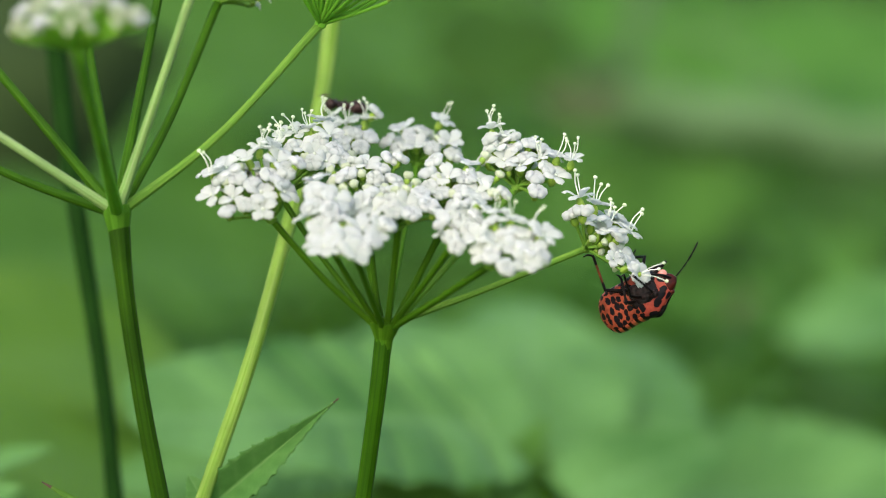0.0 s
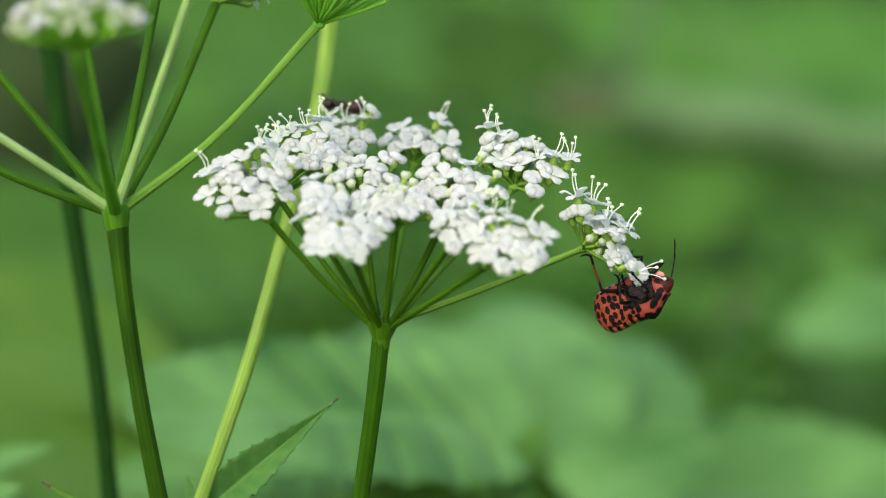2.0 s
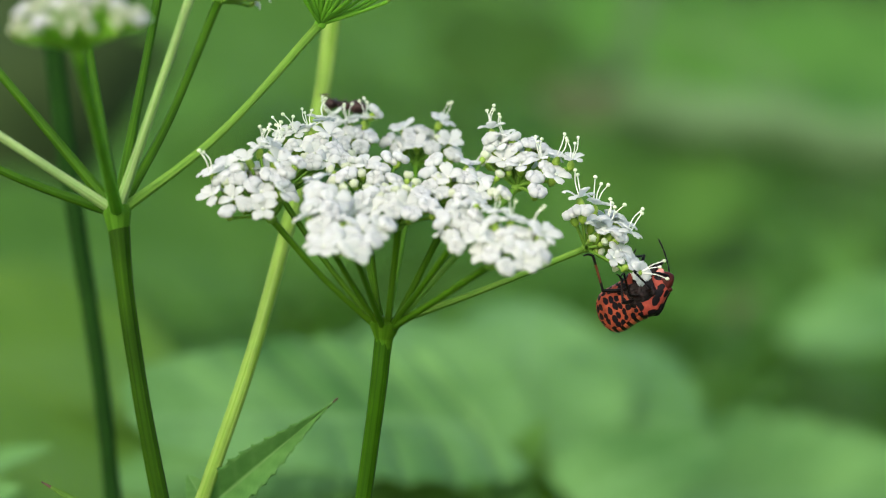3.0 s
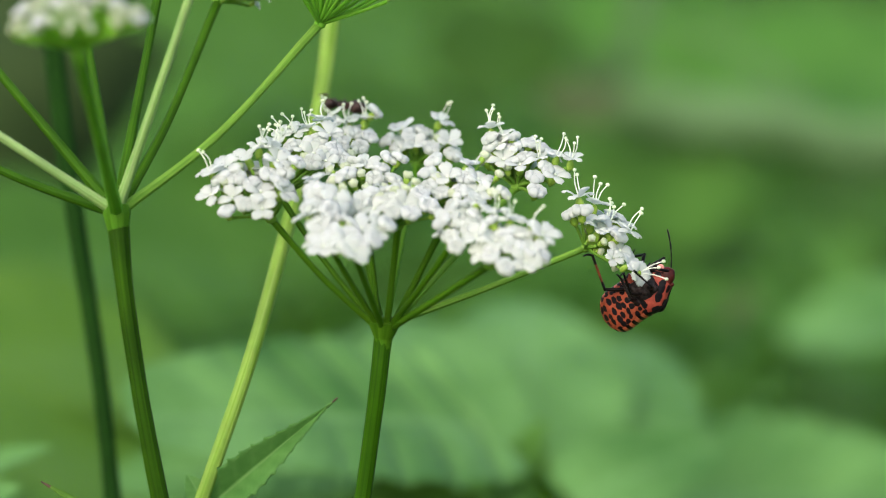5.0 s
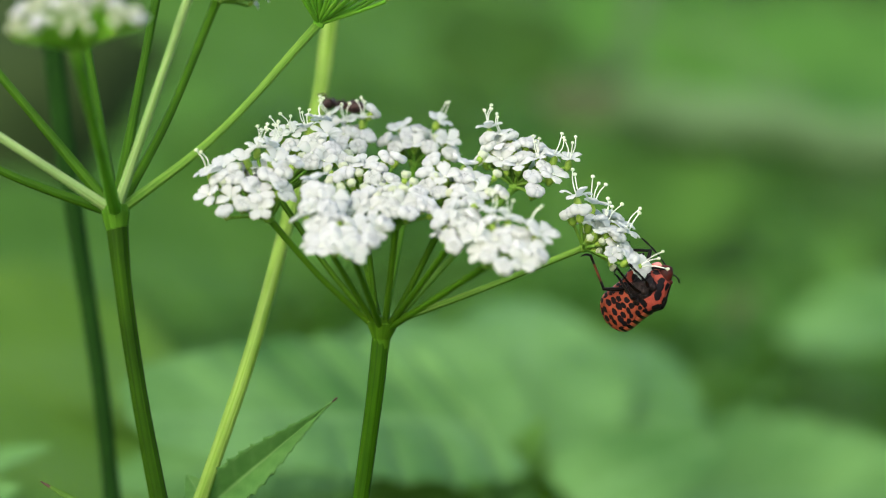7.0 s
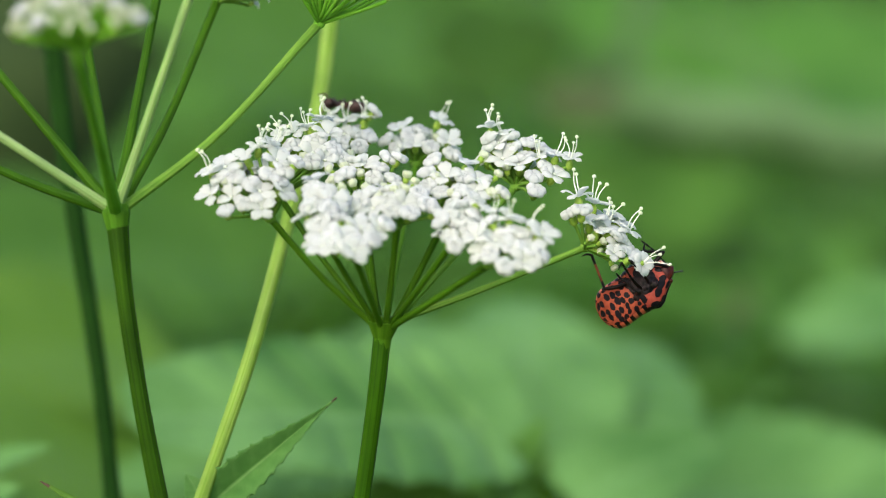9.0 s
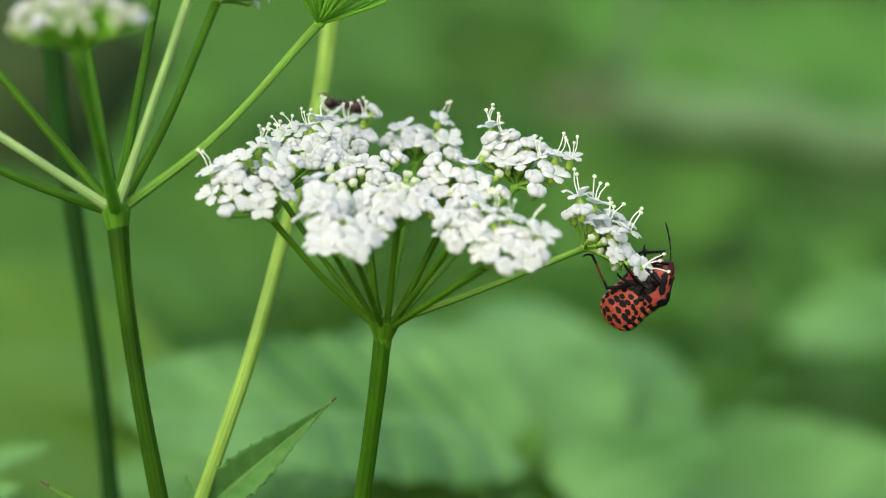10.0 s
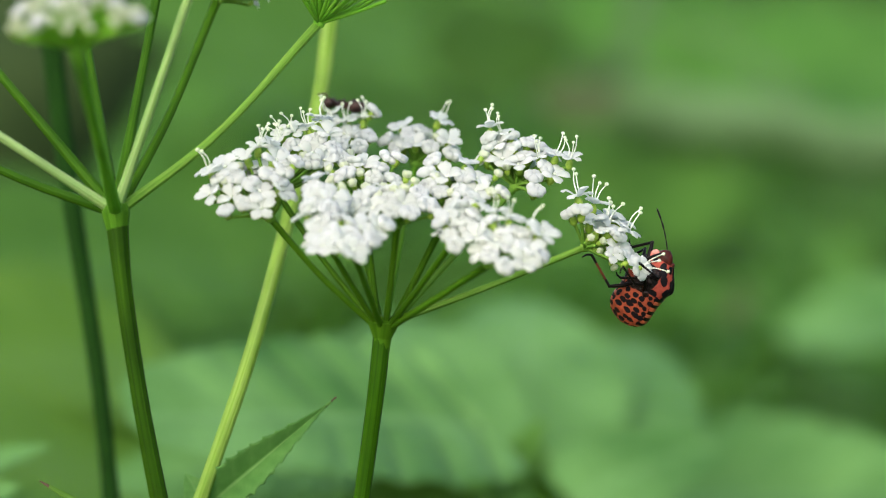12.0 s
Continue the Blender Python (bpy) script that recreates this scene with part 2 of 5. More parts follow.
def blob(bm, centre, size, turn=None, rings=6, sides=10, slot=0, shape=None):
    """An ellipsoid, with an optional change of shape in its unit space."""
    m = Matrix.Translation(centre) @ (turn.to_4x4() if turn else Matrix()) @ Matrix.Diagonal((*size, 1))
    grid = []
    for i in range(1, rings):
        th = math.pi * i / rings
        row = []
        for j in range(sides):
            ph = 2 * math.pi * j / sides
            v = Vector((math.sin(th) * math.cos(ph), math.sin(th) * math.sin(ph), math.cos(th)))
            row.append(bm.verts.new(m @ (shape(v) if shape else v)))
        grid.append(row)
    top, bottom = Vector((0, 0, 1)), Vector((0, 0, -1))
    top, bottom = bm.verts.new(m @ (shape(top) if shape else top)), bm.verts.new(m @ (shape(bottom) if shape else bottom))
    made = []
    for j in range(sides):
        k = (j + 1) % sides
        made.append(bm.faces.new((top, grid[0][j], grid[0][k])))
        made.append(bm.faces.new((bottom, grid[-1][k], grid[-1][j])))
        for a, b in zip(grid, grid[1:]):
            made.append(bm.faces.new((a[j], b[j], b[k], a[k])))
    for f in made:
        f.material_index = slot


def axes(x, z):
    """A turn whose x axis points along x and whose z axis leans to z."""
    x = Vector(x).normalized()
    y = Vector(z).cross(x).normalized()
    return Matrix((x, y, x.cross(y))).transposed()


# ---- florets: five notched petals round a green ovary, with or without stamens ----
MM = 0.001


def petal(bm, turn, rng, length, width, lift):
    """One heart-shaped petal, puffed up, its tip curled in."""
    nu, nv = 7, 6
    grid = []
    curl = rng.uniform(0.7, 1.2)
    for i in range(nu + 1):
        u = i / nu
        row = []
        for j in range(nv + 1):
            v = 2 * j / nv - 1
            w = width * 0.5 * (0.3 + 0.7 * math.sin(min(1.0, u / 0.62) * math.pi / 2)) * math.sqrt(max(0.3, 1 - max(0.0, (u - 0.6) / 0.4) ** 2.4))
            x = 0.2 * MM + length * (u - 0.2 * (1 - abs(v)) ** 2 * u ** 4 - 0.3 * abs(v) ** 3 * u ** 3)
            puff = (1 - v * v) ** 0.7
            z = lift * math.sin(u * 1.7) + 0.13 * MM * puff * math.sin(u * math.pi) - curl * 0.26 * MM * u ** 4 - 0.1 * MM * v * v * u
            z -= 0.1 * MM * math.exp(-(v / 0.22) ** 2) * u
            row.append(bm.verts.new(turn @ Vector((x, v * w, z))))
        grid.append(row)
    for i in range(nu):
        for j in range(nv):
            f = bm.faces.new((grid[i][j], grid[i + 1][j], grid[i + 1][j + 1], grid[i][j + 1]))
            f.material_index = 0


def stamen(bm, turn, rng, length, out):
    end = Vector((out * length, 0, length * 0.9))
    mid = Vector((out * length * 0.35, rng.uniform(-0.15, 0.15) * length, length * 0.5))
    pts = [turn @ q for q in (Vector((0.25 * MM, 0, 0.1 * MM)), mid, end)]
    tube(bm, pts, [0.075 * MM, 0.06 * MM], 6, 4, slot=2)
    blob(bm, pts[2], (0.26 * MM, 0.22 * MM, 0.2 * MM), turn.to_3x3() if len(turn) == 4 else turn, 5, 8, slot=3)


def floret_mesh(seed, stamens, spread=1.0):
    rng = random.Random(seed)
    bm = bmesh.new()
    for k in range(5):
        turn = Matrix.Rotation(2 * math.pi * k / 5 + rng.uniform(-0.12, 0.12), 3, "Z") @ Matrix.Rotation(rng.uniform(-0.45, 0.1), 3, "Y")
        s = rng.uniform(0.9, 1.15) * spread
        petal(bm, turn, rng, 1.85 * MM * s, 1.42 * MM * s, rng.uniform(0.2, 0.5) * MM)
    blob(bm, Vector((0, 0, -0.8 * MM)), (0.52 * MM, 0.48 * MM, 0.75 * MM), None, 6, 8, slot=1)
    blob(bm, Vector((0, 0, 0.08 * MM)), (0.2 * MM, 0.2 * MM, 0.13 * MM), None, 5, 8, slot=2)
    for k in range(stamens):
        turn = Matrix.Rotation(2 * math.pi * (k + 0.5) / max(stamens, 4) + rng.uniform(-0.3, 0.3), 3, "Z")
        stamen(bm, turn, rng, rng.uniform(2.4, 3.3) * MM, rng.uniform(0.0, 0.42))
    return keep(bm, "floret", (PETAL, OVARY, FILAMENT, ANTHER))


def half_open_mesh(seed):
    """A floret whose five petals are still rolled in: a ring of round, notched white lobes on a green ovary."""
    rng = random.Random(seed)
    bm = bmesh.new()
    for k in range(5):
        a = 2 * math.pi * (k + rng.uniform(-0.12, 0.12)) / 5
        s = rng.uniform(0.88, 1.12)
        turn = Matrix.Rotation(a, 3, "Z") @ Matrix.Rotation(rng.uniform(-0.25, 0.25), 3, "Y")
        blob(bm, Vector((0.66 * math.cos(a), 0.66 * math.sin(a), 0.2 + rng.uniform(-0.08, 0.12))) * MM, (0.6 * MM * s, 0.66 * MM * s, 0.48 * MM * s), turn, 8, 12,
             shape=lambda v: v * (1 - 0.13 * math.exp(-(v.y / 0.22) ** 2) * max(0.0, v.x + v.z)))
    blob(bm, Vector((0, 0, 0.3 * MM)), (0.4 * MM, 0.4 * MM, 0.3 * MM), None, 6, 8)
    blob(bm, Vector((0, 0, -0.6 * MM)), (0.5 * MM, 0.48 * MM, 0.75 * MM), None, 6, 8, slot=1)
    return keep(bm, "floret", (PETAL, OVARY))


def bud_mesh(seed):
    rng = random.Random(seed)
    bm = bmesh.new()
    blob(bm, Vector((0, 0, 0.25 * MM)), (0.66 * MM, 0.62 * MM, 0.55 * MM), None, 8, 20, slot=0,
         shape=lambda v: v * (1 - 0.24 * max(0.0, math.cos(5 * math.atan2(v.y, v.x) + seed)) * (1 - 0.6 * abs(v.z)) - 0.3 * max(0.0, v.z) ** 4 + 0.12 * noise.noise(v * 1.5 + Vector((seed, 0, 0)))))
    blob(bm, Vector((0, 0, -0.5 * MM)), (0.42 * MM, 0.4 * MM, 0.6 * MM), None, 5, 8, slot=1)
    return keep(bm, "bud", (BUD, OVARY))


def keep(bm, name, materials):
    mesh = bpy.data.meshes.new(name)
    for f in bm.faces:
        f.smooth = True
    bm.to_mesh(mesh)
    bm.free()
    for m in materials:
        mesh.materials.append(m)
    return mesh


OPEN = [floret_mesh(k, 0) for k in range(4)]
CLOSED = [half_open_mesh(20 + k) for k in range(4)]
LONG = [floret_mesh(40 + k, 2 + k % 3) for k in range(4)]
BUDS = [bud_mesh(60 + k) for k in range(4)]


def place_floret(mesh, umbellet, where, way, spin, size):
    ob = new("bud" if mesh in BUDS else "floret", mesh)
    ob.parent = umbellet
    turn = Vector(way).to_track_quat("Z", "Y").to_matrix() @ Matrix.Rotation(spin, 3, "Z")
    ob.matrix_basis = Matrix.LocRotScale(where, turn.to_quaternion(), (size, size, size))
    return ob


def umbellet(plant, base, hub, axis, radius, height, count, seed, buds=0.1, stamens=0.25, closed=0.32, dome=0.6, size=0.96, stalk=RAY):
    """A tuft of florets on pedicels that fan out from hub. The hub is given in the world, the plant stands at base."""
    rng = random.Random(seed)
    count = int(count * 1.12)
    axis = Vector(axis).normalized()
    side = axis.orthogonal().normalized()
    other = axis.cross(side)
    spots = []
    bm = bmesh.new()
    for i in range(count):
        r = radius * math.sqrt((i + 0.5) / count) * rng.uniform(0.93, 1.07)
        a = i * 2.39996 + rng.uniform(-0.25, 0.25)
        flat = side * (r * math.cos(a)) + other * (r * math.sin(a))
        p = axis * (height * (1 - dome * (r / radius) ** 2) + 0.4 * MM + rng.uniform(-0.9, 0.9) * MM) + flat
        way = (axis + Vector((0, -0.12, 0)) + flat / radius * 0.7 + Vector((rng.uniform(-0.35, 0.35), rng.uniform(-0.45, 0.25), rng.uniform(-0.1, 0.2)))).normalized()
        spots.append((p, way, r / radius))
        tube(bm, [Vector((0, 0, 0)), p * 0.5 + flat * 0.1, p - way * 0.9 * MM], [0.26 * MM, 0.2 * MM, 0.24 * MM], 6, 3)
    blob(bm, Vector((0, 0, 0)), (0.75 * MM, 0.75 * MM, 0.6 * MM), axis.to_track_quat("Z", "Y").to_matrix(), 5, 8)
    tuft = part("umbellet", bm, stalk, plant, "", Vector(hub) - Vector(base))
    for p, way, edge in spots:
        u = rng.random()
        if u < buds:
            mesh = rng.choice(BUDS)
        elif u < buds + closed * (1.3 - 0.8 * edge):
            mesh = rng.choice(CLOSED)
        elif u > 1 - stamens * 0.7 * (0.4 + 0.9 * edge):
            mesh = rng.choice(LONG)
        else:
            mesh = rng.choice(OPEN)
        place_floret(mesh, tuft, p, way, rng.uniform(0, 6.28), size * rng.uniform(0.82, 1.1))
    return tuft


def umbel_plant(name, base, label):
    plant = new(name)
    plant.matrix_basis = Matrix.Translation(base)
    return tagged(plant, label, "flower", "flowering stems")


def stalk(plant, base, name, points, radii, mat, sides=14, steps=7, flutes=0, depth=0.08, label=""):
    bm = bmesh.new()
    tube(bm, [Vector(p) - Vector(base) for p in points], radii, sides, steps, flutes, depth)
    return part(name, bm, mat, plant, label)


# ---- leaves ----
def leaf_blade(bm, m, length, width, teeth=18, bite=0.1, pleat=0.02, veins=7, fold=0.25, droop=0.12, ns=10, slot=0, dry=2.0, blunt=0.8):
    """A toothed blade along +x with a sunken midrib, pleated side veins and a drooping tip."""
    layer = bm.verts.layers.float.get("vein") or bm.verts.layers.float.new("vein")
    nl = teeth * 4
    grid = []
    for i in range(nl + 1):
        u = i / nl
        half = width * 0.5 * (max(0.0, math.sin(math.pi * min(1, u ** 0.72))) ** blunt) * (1 - 0.25 * u) * 1.25
        tooth = 1 - bite * ((u * teeth) % 1.0)
        row = []
        for j in range(-ns, ns + 1):
            v = j / ns
            edge = half * (tooth if abs(j) == ns else 1)
            y = v * edge
            x = u * length - abs(v) * half * 0.12 * (1 - u)
            rib = (u * veins - abs(v) * 0.9) % 1.0
            ridge = math.exp(-(min(rib, 1 - rib) / 0.12) ** 2)
            z = fold * abs(y) - droop * length * (u * u) + pleat * length * (0.5 - ridge) * min(1, 3 * abs(v)) * (1 - u) * 0.5
            vert = bm.verts.new(m @ Vector((x, y, z)))
            vert[layer] = min(1.0, max(0.75 * math.exp(-(v * half / (width * 0.02)) ** 2), 0.18 * ridge))
            row.append(vert)
        grid.append(row)
    for i in range(nl):
        for j in range(2 * ns):
            try:
                f = bm.faces.new((grid[i][j], grid[i + 1][j], grid[i + 1][j + 1], grid[i][j + 1]))
                f.material_index = 1 if i / nl > dry else slot
            except ValueError:
                pass


def thick(ob, depth):
    mod = ob.modifiers.new("thickness", "SOLIDIFY")
    mod.thickness, mod.offset = depth, 0.0
    return ob


def leaf_at(a, b, normal):
    """The pose of a blade that runs from a to b with its upper face to normal, and its length."""
    a, b = Vector(a), Vector(b)
    return Matrix.Translation(a) @ axes(b - a, normal).to_4x4(), (b - a).length


def leafy_plant(name, foot, blades, mat, label, petiole=0.0016, thickness=0.0004):
    """Leaves on petioles that rise from one foot on the ground. blades: start, tip, normal, width, options."""
    plant = new(name)
    plant.matrix_basis = Matrix.Translation(foot)
    tagged(plant, label, "plant", "leaves round the flowers")
    down = Matrix.Translation(-Vector(foot))
    for start, tip, normal, width, options in blades:
        m, length = leaf_at(start, tip, normal)
        bm = bmesh.new()
        leaf_blade(bm, down @ m, length, width, **options)
        thick(part("leaf", bm, (mat, LEAF_TIP), plant), thickness)
        bm = bmesh.new()
        s = Vector(start) - Vector(foot)
        back = (Vector(start) - Vector(tip)).normalized()
        tube(bm, [Vector((0, 0, -0.01)), Vector((s.x * 0.3, s.y * 0.3, s.z * 0.5)), s + back * 0.02 + Vector((0, 0, -0.015)), s], [petiole * 1.4, petiole, petiole * 0.8], 8, 6)
        part("petiole", bm, STEM, plant)
    return plant


# ---- ground ----
def build_ground():
    bm = bmesh.new()
    rings = [0.0, 0.3, 0.6, 1, 1.5, 2.2, 3, 4, 6, 10, 20, 50, 150, 600, 2500]
    rows = []
    for r in rings[1:]:
        row = []
        for k in range(48):
            a = 2 * math.pi * k / 48
            x, y = r * math.cos(a), r * math.sin(a)
            z = 0.03 * noise.noise(Vector((x * 1.5, y * 1.5, 0))) if r < 20 else 0
            row.append(bm.verts.new((x, y, z - 0.02)))
        rows.append(row)
    centre = bm.verts.new((0, 0, -0.01))
    for k in range(48):
        j = (k + 1) % 48
        bm.faces.new((centre, rows[0][k], rows[0][j]))
        for a, b in zip(rows, rows[1:]):
            bm.faces.new((a[k], b[k], b[j], a[j]))
    tagged(finish("ground", bm, SOIL), "dark mossy soil under the undergrowth", "ground", kind="structure")


def build_undergrowth():
    """Low leaves that cover the ground all round, thinning to nothing near the flowers."""
    rng = random.Random(5)
    bm = bmesh.new()
    layer = bm.verts.layers.float.new("vein")
    for i in range(14000):
        d = 0.35 + 5.5 * rng.random() ** 1.6
        a = rng.uniform(-math.pi, math.pi) if rng.random() < 0.35 else rng.gauss(math.pi / 2, 0.4)
        x, y = d * math.cos(a), d * math.sin(a)
        z = rng.uniform(0.02, 0.22 + 0.11 * min(d, 5))
        length, width = rng.uniform(0.05, 0.11), rng.uniform(0.03, 0.06)
        m = Matrix.Translation((x, y, z)) @ Euler((rng.uniform(-0.6, 0.6), rng.uniform(-0.3, 0.5), rng.uniform(0, 6.28))).to_matrix().to_4x4()
        prev = None
        for k in range(6):
            u = k / 5
            half = width * 0.5 * math.sin(math.pi * min(0.97, u * 0.9 + 0.06)) ** 0.8
            row = [bm.verts.new(m @ Vector((u * length, s * half, 0.25 * abs(s) * half - 0.18 * length * u * u))) for s in (-1, 0, 1)]
            row[1][layer] = 0.5
            if prev:
                for s in range(2):
                    bm.faces.new((prev[s], row[s], row[s + 1], prev[s + 1]))
            prev = row
    tagged(finish("undergrowth", bm, LEAF_FAR), "dense low green undergrowth leaves", "undergrowth", kind="stuff")


build_ground()
build_undergrowth()

# ---- background leaves ----
WIDE = dict(teeth=16, bite=0.07, pleat=0.06, veins=7, fold=0.1, droop=0.06, ns=12)
leafy_plant("broad_leaf_plant", (0.06, 0.26, 0), [
    ((0.00629, 0.14500, 0.57177), (-0.04844, 0.11500, 0.58184), (0.0, -0.42, 0.9), 0.0405, dict(WIDE, blunt=0.25, pleat=0.075)),
    ((-0.01469, 0.17900, 0.55959), (-0.05684, 0.15900, 0.56121), (0.1, -0.42, 0.9), 0.022, dict(WIDE, blunt=0.4, pleat=0.08)),
    ((0.00174, 0.21500, 0.54867), (-0.01153, 0.29000, 0.57315), (-0.05, -0.5, 0.85), 0.038, dict(WIDE, blunt=0.5, pleat=0.09)),
    ((0.01912, 0.23000, 0.55131), (0.01846, 0.31000, 0.57468), (0.05, -0.5, 0.85), 0.038, dict(WIDE, blunt=0.5, pleat=0.09)),
    ((0.02927, 0.22000, 0.54765), (0.04495, 0.29000, 0.56782), (0.15, -0.5, 0.85), 0.034, dict(WIDE, blunt=0.5, pleat=0.09)),
    ((0.02401, 0.20000, 0.54738), (0.05290, 0.21500, 0.55752), (-0.1, -0.5, 0.85), 0.024, dict(WIDE, blunt=0.6, pleat=0.08))], LEAF_PALE,
    "large pale blue-green compound leaf with toothed leaflets")
leafy_plant("broad_leaf_plant", (0.24, 0.40, 0), [
    ((0.10131, 0.51300, 0.53296), (0.17343, 0.47500, 0.54909), (-0.1, -0.35, 0.93), 0.042, WIDE),
    ((0.03771, 0.32000, 0.52013), (0.12463, 0.29150, 0.53316), (0.0, -0.42, 0.9), 0.054, dict(WIDE, pleat=0.1))], LEAF_PALE,
    "pale green toothed leaves low in the undergrowth")
leafy_plant("broad_leaf_plant", (0.5, 1.15, 0), [
    ((0.10248, 1.2515, 0.55576), (0.17174, 1.30645, 0.593), (0.2, -0.5, 0.85), 0.13, WIDE),
    ((0.12436, 1.05131, 0.56647), (0.1997, 1.00355, 0.58779), (-0.2, -0.5, 0.85), 0.11, WIDE),
    ((0.18792, 1.20045, 0.5503), (0.28548, 1.25522, 0.58603), (0.1, -0.4, 0.9), 0.14, WIDE),
    ((0.14129, 1.3538, 0.56838), (0.07503, 1.2515, 0.55576), (0.1, -0.6, 0.8), 0.10, WIDE),
    ((0.14026, 0.94929, 0.55612), (0.19444, 0.90029, 0.56732), (0.0, -0.4, 0.9), 0.07, WIDE)], LEAF_FAR,
    "bright green broad leaves behind the flowers")
leafy_plant("broad_leaf_plant", (-0.25, 1.2, 0), [
    ((0.06863, 0.75000, 0.53874), (0.11573, 0.78000, 0.55056), (0.0, -0.78, 0.55), 0.04, WIDE),
    ((0.00747, 0.34000, 0.51654), (0.03279, 0.37000, 0.52432), (0.0, -0.5, 0.85), 0.05, WIDE),
    ((-0.00663, 1.10531, 0.59596), (-0.07823, 1.00355, 0.58779), (0.1, -0.5, 0.85), 0.14, WIDE),
    ((-0.05551, 0.95443, 0.59794), (-0.12963, 0.90552, 0.60989), (-0.1, -0.6, 0.8), 0.12, WIDE),
    ((-0.03431, 0.9, 0.56495), (-0.09242, 0.85178, 0.58248), (0.1, -0.4, 0.9), 0.10, WIDE),
    ((0.00412, 0.9976, 0.53925), (-0.06291, 0.89651, 0.53657), (0.0, -0.5, 0.85), 0.12, WIDE),
    ((-0.06039, 0.84481, 0.52572), (-0.11926, 0.7962, 0.54013), (0.1, -0.5, 0.85), 0.09, WIDE),
    ((0.04194, 0.89535, 0.52711), (0.1249, 0.84676, 0.54161), (0.0, -0.5, 0.85), 0.08, WIDE),
    ((-0.11089, 0.69383, 0.52694), (-0.17804, 0.64564, 0.54476), (0.0, -0.5, 0.85), 0.09, WIDE),
    ((-0.06681, 0.63433, 0.5347), (-0.11119, 0.59577, 0.54886), (0.05, -0.55, 0.83), 0.06, WIDE)], LEAF_SHADE,
    "mid green broad leaves in the shade")
leafy_plant("broad_leaf_plant", (-0.2, 0.55, 0), [
    ((-0.07197, 0.42319, 0.53823), (-0.13136, 0.37447, 0.55173), (0.1, -0.4, 0.9), 0.075, WIDE),
    ((-0.06874, 0.37057, 0.51996), (-0.12107, 0.3225, 0.53874), (0.1, -0.4, 0.9), 0.06, WIDE)], LEAF_YELLOW,
    "yellow-green leaves in the undergrowth")


# ---- a fallen branch far behind, and a dark one added to fill a dark zone ----
def rough_tube(points, radii, sides=14, steps=10):
    bm = bmesh.new()
    tube(bm, points, radii, sides, steps)
    for v in bm.verts:
        v.co += Vector((noise.noise(v.co * 30), noise.noise(v.co * 30 + Vector((9, 0, 0))), noise.noise(v.co * 30 + Vector((0, 9, 0))))) * 0.006
    return bm


def branch(points, radii, mat, label, seed):
    """A dead branch with short broken side twigs; its last point lies on the ground."""
    rng = random.Random(seed)
    foot = Vector(points[-1])
    limb = new("far_branch")
    limb.matrix_basis = Matrix.Translation(foot)
    tagged(limb, label, "branch")
    line = [Vector(p) - foot for p in points]
    part("limb", rough_tube(line, radii), mat, limb)
    for k in range(5):
        p = line[k % 3].lerp(line[k % 3 + 1], rng.uniform(0.2, 0.8))
        way = Vector((rng.uniform(-1, 1), rng.uniform(-0.6, 0.6), rng.uniform(0.1, 0.8))).normalized() * rng.uniform(0.08, 0.2)
        part("twig", rough_tube([p, p + way * 0.5 + Vector((0, 0, 0.01)), p + way], [radii[0] * 0.35, radii[0] * 0.2, radii[0] * 0.1], 8, 4), mat, limb)
    return limb


branch([(0.05385, 0.90116, 0.57441), (0.10926, 0.8799, 0.56535), (0.20954, 0.84787, 0.5507), (0.75, 0.62, 0.35), (0.95, 0.55, 0.0)], [0.008, 0.013, 0.018, 0.022], DRY, "grey-green mossy dead branch lying through the undergrowth", 3)
# branch shape added to fill a dark, blurred zone behind the stems
branch([(-0.185, 1.30645, 0.603), (-0.225, 1.25076, 0.545), (-0.295, 1.19757, 0.495), (-0.6, 0.9, 0.26), (-0.75, 0.8, 0.0)], [0.045, 0.06, 0.07, 0.07], DARK_FILL, "dark branch shape added to fill a dark zone in the undergrowth", 4)

# Shade of gaps between leaves, put in as leaves of a darker colour.
leafy_plant("gap_shade_plant", (0.1, 0.95, 0), [
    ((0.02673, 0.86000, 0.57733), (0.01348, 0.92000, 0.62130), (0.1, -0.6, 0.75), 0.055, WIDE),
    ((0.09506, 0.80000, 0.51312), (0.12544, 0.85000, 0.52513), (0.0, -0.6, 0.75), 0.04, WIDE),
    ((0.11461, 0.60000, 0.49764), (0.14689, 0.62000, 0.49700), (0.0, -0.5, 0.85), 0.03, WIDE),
    ((-0.02580, 0.47000, 0.54898), (0.02865, 0.50000, 0.55796), (0.0, -0.7, 0.7), 0.018, WIDE)], LEAF_GAP_SHADE,
    "dark leaves standing in for shaded gaps in the undergrowth")
# Shaded valley between the pale leaflets and band below them, added as leaves.
leafy_plant("gap_shade_plant", (0.03, 0.2, 0), [
    ((0.01003, 0.14000, 0.56002), (0.01693, 0.15000, 0.57309), (-0.5, -0.7, 0.6), 0.0075, WIDE),
    ((-0.01427, 0.13000, 0.56212), (0.00889, 0.13000, 0.56382), (0.0, -0.6, 0.8), 0.007, WIDE)], LEAF_SHADE,
    "small dark leaves added for the shaded gaps among the pale ones", 0.0008)
leafy_plant("withered_plant", (0.14, 0.62, 0), [
    ((0.08659, 0.55000, 0.53175), (0.09580, 0.54000, 0.53925), (0.1, -0.7, 0.7), 0.012, dict(WIDE, pleat=0.08)),
    ((0.04405, 0.72000, 0.57804), (0.06242, 0.74000, 0.59204), (-0.1, -0.6, 0.8), 0.03, dict(WIDE, pleat=0.08))], LEAF_BROWN,
    "withered brown leaves on a thin stalk in the undergrowth")


